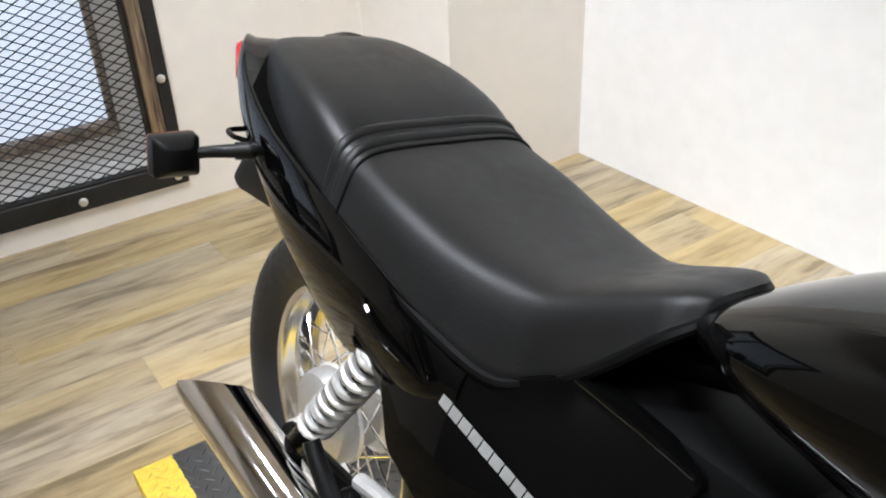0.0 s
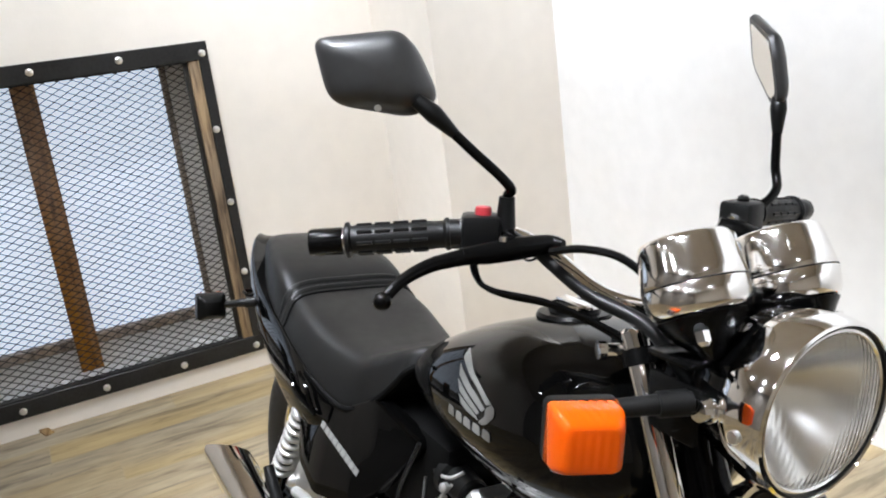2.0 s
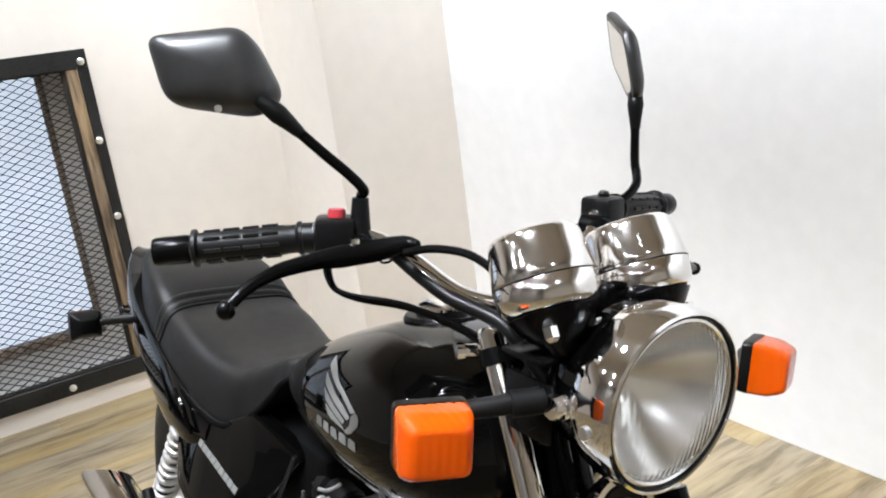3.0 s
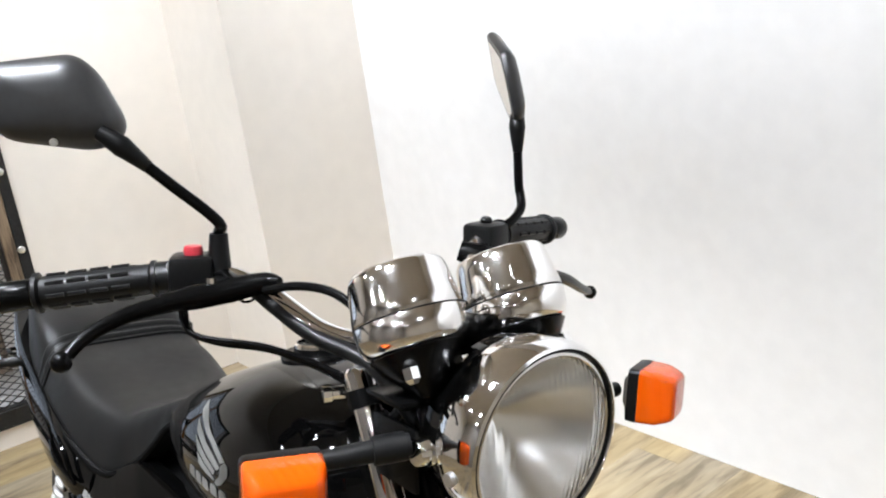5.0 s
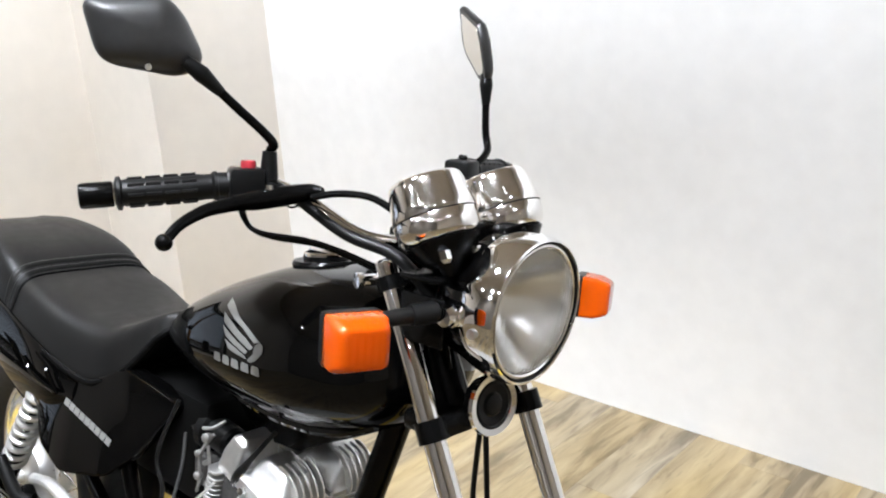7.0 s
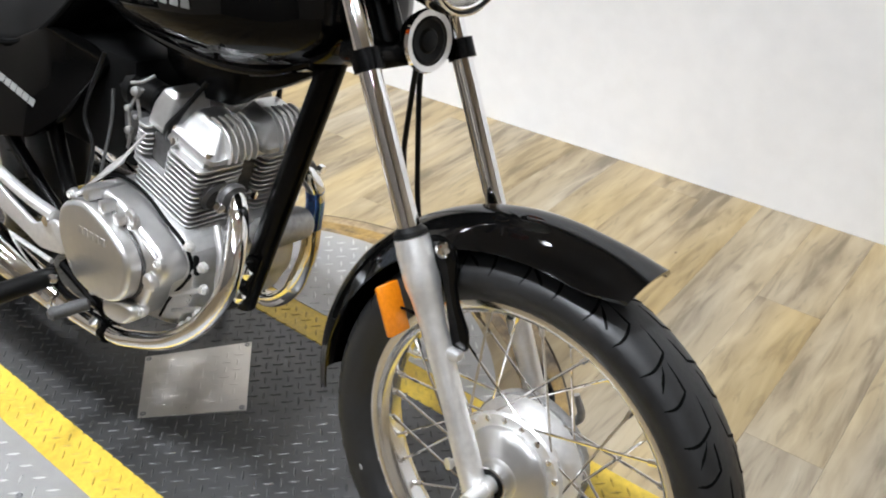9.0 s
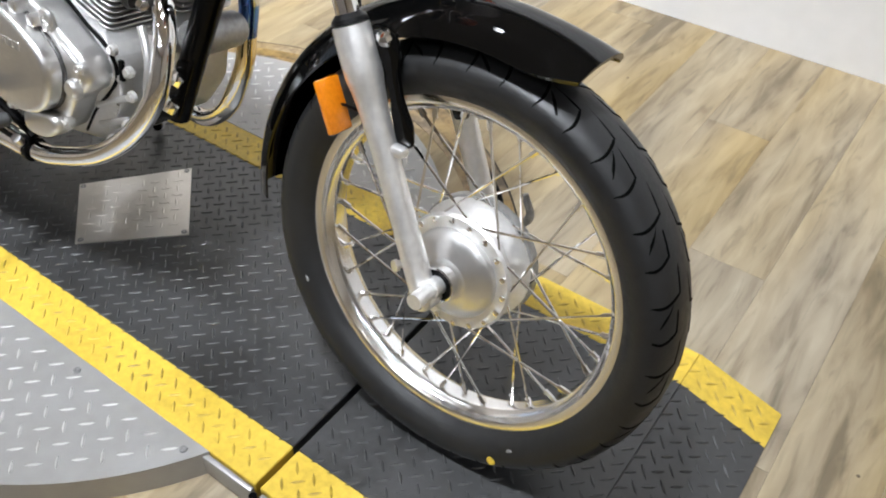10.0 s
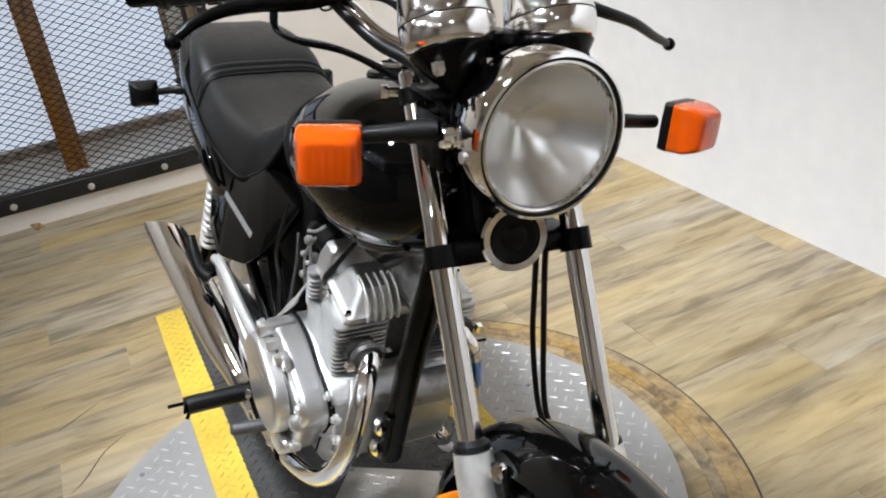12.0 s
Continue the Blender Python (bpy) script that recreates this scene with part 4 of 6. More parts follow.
# indicators


def indicator(m, stem, label="amber indicator in a thin black housing", deep=0.040, wide=0.0340, high=0.0305):
    """A square lamp: a shallow housing behind, an amber lens before that narrows to its face. m places its centre; +x is the way it faces."""
    def ring(x, w, h, r):
        return [m @ Vector((x, y, z)) for y, z in rounded([(-w, -h), (w, -h), (w, h), (-w, h)], r, 4)]
    front = deep > 0.02
    back = -0.020 if front else -0.040
    body = ring_loft(bmesh.new(), [ring(back, wide * 0.50, high * 0.50, 0.006), ring(back + 0.004, wide * 0.66, high * 0.66, 0.008), ring(-0.012 if front else -0.022, wide * 0.98, high * 0.98, 0.007), ring(-0.002, wide, high, 0.006), ring(0.0, wide * 0.99, high * 0.99, 0.006)])
    o = part("indicator", body, PLASTIC, bike, label)
    lens = ring_loft(bmesh.new(), [ring(-0.0015, wide * 0.96, high * 0.96, 0.006), ring(deep * 0.05, wide * 0.985, high * 0.985, 0.006), ring(deep * 0.48, wide * 0.97, high * 0.965, 0.007), ring(deep * 0.58, wide * 0.95, high * 0.94, 0.008), ring(deep * 0.80, wide * 0.87, high * 0.85, 0.009), ring(deep * 0.93, wide * 0.80, high * 0.77, 0.009), ring(deep * 0.985, wide * 0.72, high * 0.69, 0.009), ring(deep, wide * 0.62, high * 0.60, 0.008)])
    part("indicator_lens", lens, ORANGE_LENS, o, "amber plastic lens", sharp=40)
    if front:
        dish = ring_loft(bmesh.new(), [ring(0.004, wide * 0.30, high * 0.30, 0.005), ring(0.006, wide * 0.60, high * 0.60, 0.008), ring(0.012, wide * 0.88, high * 0.86, 0.006), ring(0.011, wide * 0.90, high * 0.88, 0.006), ring(0.002, wide * 0.62, high * 0.62, 0.008), ring(0.001, wide * 0.30, high * 0.30, 0.005)])
        part("indicator_reflector", dish, REFLECTOR, o)
        bulb = lathe([(0.0045, 0.004), (0.0045, 0.008), (0.0070, 0.013), (0.0070, 0.018), (0.0045, 0.022), (0.0001, 0.0235)], m @ Vector((0, 0, 0)), m.to_3x3() @ Vector((1, 0, 0)), 16)
        part("indicator_bulb", bulb, AMBER_REFLECTOR, o, "amber bulb")
    stalk = part("indicator_stem", tube(stem, [0.0085, 0.0085, 0.0100, 0.0105], 16), RUBBER, o, "black rubber stem")
    a, c = Vector(stem[-1]), Vector(stem[-2])
    part("stem_collar", tube([a.lerp(c, 0.10), a.lerp(c, 0.85)], 0.0128, 16, smooth=False), RUBBER, stalk)
    return o


indicator(pose(-0.262, -0.199, 0.934, 0, 2, -20), [(-0.284, -0.186, 0.941), (-0.275, -0.165, 0.944), (-0.258, -0.122, 0.948), (-0.243, -0.086, 0.951)])
indicator(pose(-0.269, 0.265, 0.919, -4, 2, 24), [(-0.288, 0.236, 0.922), (-0.28, 0.2, 0.927), (-0.262, 0.14, 0.938), (-0.243, 0.086, 0.946)])
for sy in (-1, 1):
    indicator(pose(-1.655, sy * 0.226, 0.702, 0, 0, 180), [(-1.635, sy * 0.203, 0.704), (-1.625, sy * 0.185, 0.708), (-1.60, sy * 0.16, 0.715), (-1.58, sy * 0.12, 0.718)], "rear amber indicator on a black rubber stem", 0.010)

# horn
horn_c, horn_d = Vector((-0.224, 0.004, 0.823)), Vector((1, -0.12, 0.10)).normalized()
horn = part("horn", lathe([(0.0001, -0.030), (0.020, -0.030), (0.033, -0.018), (0.0385, -0.006), (0.0405, 0.0), (0.0385, 0.0045), (0.031, 0.0035), (0.029, -0.001)], horn_c, horn_d, 40), CHROME, bike, "round horn with chrome rim")
part("horn_face", lathe([(0.030, 0.0), (0.026, 0.0025), (0.016, 0.001), (0.013, 0.004), (0.006, 0.005), (0.0001, 0.005)], horn_c, horn_d, 32), PLASTIC, horn, "black ribbed horn face")
part("horn_bracket", box(-0.262, -0.240, -0.008, 0.014, 0.795, 0.83, bevel=0.003), SATIN, horn)
part("cable", tube([(-0.27, 0.06, 0.82), (-0.300, 0.084, 0.78), (-0.308, 0.090, 0.745), (-0.318, 0.098, 0.686), (-0.325, 0.105, 0.625), (-0.315, 0.108, 0.56), (-0.300, 0.112, 0.510), (-0.260, 0.118, 0.475), (-0.190, 0.124, 0.475), (-0.130, 0.128, 0.460), (-0.085, 0.128, 0.40), (-0.03, 0.12, 0.345), (0.0, 0.09, 0.33)], 0.0042, 8), RUBBER, bike, "black control cable")
part("cable", tube([(-0.27, 0.07, 0.82), (-0.302, 0.100, 0.78), (-0.310, 0.105, 0.743), (-0.302, 0.106, 0.652), (-0.290, 0.107, 0.555), (-0.276, 0.112, 0.510), (-0.235, 0.120, 0.485), (-0.180, 0.126, 0.485), (-0.122, 0.132, 0.465), (-0.078, 0.132, 0.40), (-0.02, 0.12, 0.350), (0.0, 0.09, 0.34)], 0.0042, 8), RUBBER, bike, "black control cable")

# instruments
for y, nm in ((-0.064, "speedometer"), (0.062, "tachometer")):
    d = Vector((-0.45, 0, 0.893)).normalized()
    c = Vector((-0.275, y, 1.054)) - d * 0.0385
    cup = [(0.0001, 0.0050), (0.0360, 0.0050), (0.0430, 0.0065), (0.0480, 0.0105), (0.0508, 0.0165), (0.0520, 0.0240), (0.0532, 0.0372), (0.0526, 0.0380), (0.0526, 0.0392), (0.0530, 0.0400), (0.0516, 0.0520), (0.0500, 0.0640), (0.0484, 0.0750), (0.0472, 0.0815), (0.0455, 0.0862), (0.0430, 0.0887), (0.0400, 0.0888), (0.0392, 0.0860), (0.0390, 0.0830), (0.0001, 0.0828)]
    cup = [(r, 0.0385 + (h - 0.0385) * 0.93) for r, h in cup]
    g = part(nm, lathe(narrow(cup, 0.97), c, d, 64), SPUN_CHROME, bike, "round instrument in a chrome cup", sharp=50)
    part("cup_seam", lathe(narrow([(0.0524, 0.0379), (0.0532, 0.0380), (0.0532, 0.0392), (0.0524, 0.0393)], 0.97), c, d, 64, True), ENGINE_BLACK, g, "dark joint round the cup")
    part("dial", lathe([(0.0375, 0.0802), (0.0001, 0.0806)], c, d, 32), DIAL, g, "black dial")
    part("dial_glass", lathe([(0.0376, 0.0828), (0.0242, 0.0838), (0.0001, 0.0842)], c, d, 32), DIAL_GLASS, g)
    part("cup_mount", lathe([(0.010, -0.034), (0.020, -0.022), (0.036, -0.006), (0.0445, 0.0075), (0.0400, 0.0100)], c, d, 32), SATIN, g, "black rubber mount")
    for k in (-1, 1):
        q = c + Vector((0.026, k * 0.028, -0.002))
        part("mount_nut", lathe([(0.0075, -0.006), (0.0075, 0.004), (0.004, 0.008), (0.0001, 0.008)], q, -d, 6), CHROME, g, "chrome nut", sharp=20)
bm = box(-0.30, -0.24, -0.095, 0.1, 0.982, 0.990, bevel=0.003)
add_box(bm, -0.305, -0.26, -0.014, 0.018, 0.987, 1.045, bevel=0.005)
part("instrument_bracket", bm, SATIN, bike, "black instrument bracket")
for k, (y, z) in enumerate(((-0.04, 0.95), (-0.02, 0.965), (0.01, 0.955), (0.035, 0.96), (-0.055, 0.93), (0.05, 0.93))):
    part("wiring", tube([(-0.300, y, z + 0.03), (-0.312, y * 1.2, z), (-0.318, y * 0.6, z - 0.05), (-0.322, y * 0.5, z - 0.12)], 0.006, 8), RUBBER, bike, "black wiring behind the headlight")

# handlebar
BAR_R = [(-0.365, 0, 1.008), (-0.365, -0.045, 1.008), (-0.392, -0.085, 1.020), (-0.447, -0.122, 1.058), (-0.484, -0.157, 1.074), (-0.512, -0.203, 1.071), (-0.583, -0.338, 1.056)]
BAR_L = [(-0.365, 0, 1.008), (-0.362, 0.045, 1.008), (-0.376, 0.085, 1.020), (-0.408, 0.120, 1.056), (-0.434, 0.152, 1.080), (-0.449, 0.198, 1.087), (-0.488, 0.330, 1.079)]
bar = part("handlebar", tube(BAR_R[::-1] + BAR_L[1:], 0.0115, 18), CHROME, bike, "chrome handlebar")
for y in (-0.022, 0.022):
    part("bar_riser", box(-0.385, -0.345, y - 0.011, y + 0.011, 0.975, 1.028, bevel=0.006), SATIN, bike, "black handlebar clamp")
for s, pts in ((-1, BAR_R), (1, BAR_L)):
    a, c = Vector(pts[5]), Vector(pts[6])
    d = (c - a).normalized()
    grip = part("grip", lathe([(0.0125, 0.0), (0.0185, 0.001), (0.0185, 0.005), (0.0155, 0.008), (0.0155, 0.018), (0.0162, 0.022), (0.0165, 0.107), (0.0158, 0.111), (0.0205, 0.113), (0.0205, 0.117), (0.0165, 0.119), (0.013, 0.120)], a, d, 28), RUBBER, bike, "black ribbed rubber grip")
    bm = bmesh.new()
    for k in range(8):
        for j in range(4):
            ang = 2 * math.pi * k / 8
            n = d.orthogonal().normalized()
            n2 = d.cross(n)
            o = (n * math.cos(ang) + n2 * math.sin(ang)) * 0.0166
            p = a + d * (0.026 + 0.0205 * j)
            add_tube(bm, [p + o, p + d * 0.017 + o], 0.0022, 6, smooth=False)
    part("grip_rib", bm, RUBBER, grip)
    part("bar_end", lathe([(0.0145, 0.0), (0.0155, 0.002), (0.0155, 0.034), (0.014, 0.038), (0.006, 0.039), (0.0001, 0.039)], a + d * 0.121, d, 24), SATIN, bike, "black bar-end weight")
    # switch housing
    q = Vector(pts[4]) * 0.62 + Vector(pts[5]) * 0.38
    yaw = math.degrees(math.atan2(d.y, d.x))
    m = pose(q.x, q.y, q.z, 0, 0, yaw)
    sw = part("switch_housing", box(-0.022, 0.022, -0.021, 0.021, -0.026, 0.022, bevel=0.006, m=m), PLASTIC, bike, "black switch housing")
    if s < 0:
        part("stop_switch", lathe([(0.0095, 0), (0.0098, 0.007), (0.0085, 0.011), (0.0001, 0.0115)], q + Vector((0.004, 0, 0.020)), (0, 0, 1), 16), RED, sw, "red stop switch")
        part("switch_face", box(0.012, 0.024, -0.014, 0.014, -0.012, 0.016, bevel=0.003, m=m), GREY_PLATE, sw)
    else:
        part("switch_lever", lathe([(0.007, 0), (0.0075, 0.006), (0.005, 0.009), (0.0001, 0.0095)], q + Vector((0.0, 0, 0.020)), (0.2, 0, 1), 10), PLASTIC, sw)
        part("choke_lever", box(-0.006, 0.03, -0.004, 0.004, 0.008, 0.018, bevel=0.003, m=m), PLASTIC, sw)
    part("grip_collar", tube([q, a + d * 0.004], 0.0168, 20, smooth=False), RUBBER, grip)
    # lever bracket and lever
    e = Vector(pts[4])
    if s < 0:
        perch = part("lever_bracket", tube([(-0.452, -0.222, 1.058), (-0.451, -0.190, 1.060), (-0.445, -0.155, 1.064), (-0.430, -0.125, 1.070), (-0.415, -0.118, 1.072)], [0.009, 0.0125, 0.013, 0.010, 0.0045], 14), SATIN, bike, "black lever bracket")
        part("bracket_clamp", tube([e + Vector((-0.006, 0.004, 0.0)), (-0.448, -0.152, 1.065)], 0.012, 14, smooth=False), SATIN, perch)
        part("bracket_bolt", lathe([(0.0055, 0), (0.0055, 0.005), (0.0001, 0.0055)], (-0.447, -0.175, 1.073), (0, 0, 1), 10), CHROME, perch, "small chrome bolt")
    else:
        part("lever_bracket", tube([e + Vector((0.0, s * -0.028, -0.004)), e + Vector((0.018, s * -0.008, -0.012)), e + Vector((0.030, s * 0.022, -0.020))], [0.012, 0.017, 0.013], 14), SATIN, bike, "black lever bracket")
    ball = Vector((-0.441, -0.317, 1.021)) if s < 0 else Vector((-0.500, 0.425, 0.975))
    st = e + Vector((0.028, s * 0.012, -0.018))
    if s < 0:
        lever_pts = [(-0.452, -0.212, 1.058), (-0.453, -0.235, 1.055), (-0.452, -0.262, 1.050), (-0.447, -0.294, 1.038), ball]
    else:
        lever_pts = [st, st.lerp(ball, 0.2) + Vector((0.022, 0, 0)), st.lerp(ball, 0.5) + Vector((0.026, 0, 0.004)), st.lerp(ball, 0.8) + Vector((0.012, 0, 0)), ball]
    lev = part("brake_lever" if s < 0 else "clutch_lever", tube(lever_pts, [0.0095, 0.0085, 0.0075, 0.0065, 0.006], 12), SATIN, bike, "black hand lever with ball end")
    bm = bmesh.new()
    bmesh.ops.create_uvsphere(bm, u_segments=16, v_segments=10, radius=0.0098, matrix=Matrix.Translation(ball))
    part("lever_ball", bm, SATIN, lev)
    # mirror
    base = e + Vector((0.006, s * -0.004, 0.012))
    bend = Vector((-0.468, s * 0.156, 1.129)) if s < 0 else Vector((-0.420, 0.165, 1.10))
    neck = Vector((-0.496, -0.237, 1.204)) if s < 0 else Vector((-0.457, 0.235, 1.217))
    if s < 0:
        stem_pts = [base, base + Vector((0.002, 0, 0.03)), bend + Vector((0, 0.002, -0.004)), bend + Vector((-0.004, -0.012, 0.012)), bend.lerp(neck, 0.5), neck]
    else:
        base = Vector((-0.436, 0.182, 1.094))
        stem_pts = [base, Vector((-0.434, 0.206, 1.104)), Vector((-0.440, 0.227, 1.118)), Vector((-0.448, 0.234, 1.132)), Vector((-0.452, 0.234, 1.15)), neck]
    stem = part("mirror_stem", tube(stem_pts, 0.0058, 12), SATIN, bike, "thin black mirror stem")
    part("stem_boot", tube([base + Vector((0, 0, -0.012)), base + Vector((0.001, 0, 0.030 if s < 0 else 0.010))], [0.0125, 0.0105, 0.009], 14, smooth=False), RUBBER, stem)
    if s < 0:
        out = [(-0.347, 1.278), (-0.262, 1.291), (-0.243, 1.272), (-0.222, 1.226), (-0.228, 1.209), (-0.250, 1.199), (-0.319, 1.209), (-0.333, 1.221)]
        n = Vector((0.93, -0.36, 0.02)).normalized()
        cen = Vector((-0.540, -0.278, 1.244))
    else:
        n = Vector((0.545, 0.815, 0.22)).normalized()
        cen = Vector((-0.488, 0.241, 1.2765))
    side = Vector((0, 0, 1)).cross(n).normalized()
    upv = n.cross(side)
    if s < 0:
        uv = RIGHT_SHELL = [((y - cen.y) / side.y, z - cen.z) for y, z in out]
    else:
        # the same shell the other way round, tipped up about its stem
        ct, sn = math.cos(radians(29)), math.sin(radians(29))
        uv = [(-a * ct - v * sn, -a * sn + v * ct) for a, v in RIGHT_SHELL][::-1]
    uv = rounded(uv, 0.014 if s < 0 else 0.007, 4)
    bm = bmesh.new()
    rings = []
    for f, dep in ((0.96, -0.004), (1.0, 0.0), (1.0, 0.006), (0.97, 0.012), (0.88, 0.019), (0.70, 0.025), (0.4, 0.029), (0.15, 0.030)):
        rings.append([cen + side * (u * f) + upv * (v * f) + n * (dep if s < 0 or dep < 0 else dep * 0.6) for u, v in uv])
    head = part("mirror_housing", ring_loft(bm, rings), MIRROR_SHELL, bike, "black angular mirror housing")
    bm = bmesh.new()
    rim_f = 0.93 if s < 0 else 0.82
    ring_loft(bm, [[cen + side * (u * rim_f) + upv * (v * rim_f) + n * dep for u, v in uv] for dep in (-0.0048, -0.0030)])
    part("mirror_glass", bm, MIRROR, head, "silvered mirror glass")
    inner = neck + (cen - neck) * 0.35 + n * 0.006
    part("mirror_neck", tube([neck - (neck - Vector(stem_pts[-2])).normalized() * 0.030, neck, inner], [0.0062, 0.0105, 0.008], 14), PLASTIC, head)
    part("neck_screw", lathe([(0.004, 0), (0.0035, 0.002), (0.0001, 0.0022)], cen + side * (-0.005) + Vector((0, 0, -0.036)) + n * 0.0245, n, 10), ZINC, head)
# cables from the controls
for pts, r in (([(-0.490, -0.190, 1.056), (-0.460, -0.200, 1.035), (-0.44, -0.190, 1.022), (-0.40, -0.139, 1.012), (-0.35, -0.085, 0.985), (-0.29, -0.044, 0.952), (-0.275, -0.02, 0.86)], 0.0030), ([(-0.490, -0.186, 1.054), (-0.455, -0.196, 1.028), (-0.435, -0.178, 1.016), (-0.395, -0.130, 1.006), (-0.345, -0.080, 0.975), (-0.29, -0.05, 0.935)], 0.0027), ([(-0.415, -0.135, 1.065), (-0.385, -0.115, 1.072), (-0.34, -0.10, 1.07), (-0.30, -0.085, 1.045), (-0.27, -0.06, 1.0)], 0.0044), ([(-0.44, 0.16, 1.046), (-0.40, 0.15, 1.01), (-0.35, 0.10, 0.99), (-0.30, 0.06, 0.95), (-0.28, 0.03, 0.88)], 0.0048), ([(-0.452, -0.128, 1.060), (-0.446, -0.132, 1.051), (-0.450, -0.142, 1.049), (-0.456, -0.146, 1.058)], 0.0014)):
    part("cable", tube(pts, r, 10), SATIN, bike, "black control cable")
part("cable", tube([(-0.458, -0.136, 1.070), (-0.430, -0.119, 1.046), (-0.39, -0.095, 1.018), (-0.33, -0.068, 0.998), (-0.28, -0.05, 0.95)], 0.008, 12), RUBBER, bike, "thick black wiring sleeve")

# fuel tank
TANK = [(-0.872, 0.798, 0.766, 0.055), (-0.835, 0.824, 0.758, 0.084), (-0.78, 0.858, 0.748, 0.108), (-0.705, 0.894, 0.738, 0.129), (-0.63, 0.923, 0.731, 0.143), (-0.55, 0.948, 0.727, 0.150), (-0.47, 0.955, 0.730, 0.150), (-0.41, 0.950, 0.741, 0.142), (-0.36, 0.934, 0.758, 0.126), (-0.33, 0.907, 0.780, 0.100), (-0.312, 0.880, 0.805, 0.065)]
NEXP = 2.55


def tank_at(x):
    xs = [s[0] for s in TANK]
    return tuple(float(np.interp(x, xs, [s[i] for s in TANK])) for i in (1, 2, 3))


def tank_y(x, z):
    top, low, w = tank_at(x)
    zc = low + (top - low) * 0.48
    h = (top - zc) if z > zc else (zc - low)
    return w * max(0.0, 1 - min(1, abs(z - zc) / h) ** NEXP) ** (1 / NEXP)


rings = []
fine = smooth_path([(s[0], s[1], s[2]) for s in TANK], 4)
wide = smooth_path([(s[0], s[3], 0) for s in TANK], 4)
for p, w in zip(fine, wide):
    top, low, hw = p.y, p.z, w.y
    zc = low + (top - low) * 0.48
    ring = []
    for k in range(40):
        a = 2 * math.pi * k / 40
        cy, sz = math.cos(a), math.sin(a)
        h = (top - zc) if sz > 0 else (zc - low)
        ring.append((p.x, math.copysign(hw * abs(cy) ** (2 / NEXP), cy), zc + math.copysign(h * abs(sz) ** (2 / NEXP), sz)))
    rings.append(ring)
tank = part("fuel_tank", ring_loft(bmesh.new(), rings), PAINT, bike, "gloss black fuel tank with silver wing decal", sharp=60)
cap_c, cap_d = Vector((-0.543, 0.0, 0.946)), Vector((-0.08, 0, 1)).normalized()
cap = part("filler_cap", lathe([(0.048, -0.006), (0.050, 0.002), (0.047, 0.007), (0.034, 0.008), (0.033, 0.013), (0.028, 0.016), (0.0001, 0.017)], cap_c, cap_d, 36), SATIN, tank, "black filler cap with chrome key flap")
part("cap_flap", box(-0.573, -0.513, -0.010, 0.010, 0.961, 0.968, bevel=0.003), CHROME, cap, "chrome key flap")
part("cap_ring", lathe([(0.030, 0.0155), (0.033, 0.0135), (0.033, 0.0165), (0.030, 0.0185)], cap_c, cap_d, 32, True), CHROME, cap, "chrome ring")
# seam flange under the tank
bm = bmesh.new()
add_tube(bm, [(x, -tank_at(x)[2] * 0.62, tank_at(x)[1] + 0.010) for x in (-0.78, -0.70, -0.62, -0.54, -0.46, -0.40, -0.35)], 0.007, 8)
part("tank_seam", bm, PAINT, tank)
# wing decal: feathers lying on the tank, and bars where the maker's name stands
for s in (-1, 1):
    def lay(u, v, d, s=s):
        x, z = u, v
        return Vector((x, s * (tank_y(x, z) + 0.0012 + d), z))
    bm = bmesh.new()
    # five feathers, each an outline from its tip, and the shoulder that joins them
    for edge in ([(-0.601, 0.901), (-0.577, 0.896), (-0.524, 0.877), (-0.495, 0.865), (-0.506, 0.861), (-0.536, 0.875), (-0.575, 0.885), (-0.599, 0.891)], [(-0.596, 0.883), (-0.565, 0.876), (-0.528, 0.864), (-0.508, 0.855), (-0.515, 0.850), (-0.549, 0.861), (-0.587, 0.872)], [(-0.587, 0.867), (-0.553, 0.858), (-0.520, 0.847), (-0.525, 0.842), (-0.543, 0.847), (-0.575, 0.855)], [(-0.576, 0.851), (-0.546, 0.845), (-0.526, 0.839), (-0.522, 0.836), (-0.539, 0.837), (-0.566, 0.840)]):
        add_plate(bm, edge, lay, 0.0008, cuts=3)
    add_plate(bm, rounded([(-0.495, 0.865), (-0.487, 0.862), (-0.487, 0.852), (-0.502, 0.838), (-0.513, 0.833), (-0.521, 0.835), (-0.507, 0.846), (-0.505, 0.858)], 0.003), lay, 0.0008, cuts=2)
    part("wing_decal", bm, EMBLEM, tank, "silver feathered wing decal")
    for k in range(5):
        x0 = -0.606 + k * 0.0236
        zz = 0.8145 + k * 0.0009
        bm = bmesh.new()
        add_plate(bm, rounded([(x0, zz), (x0 + 0.0185, zz), (x0 + 0.0175, zz + 0.0125), (x0 + 0.002, zz + 0.0125)], 0.003), lay, 0.0008)
        part("name_bar", bm, EMBLEM, tank)

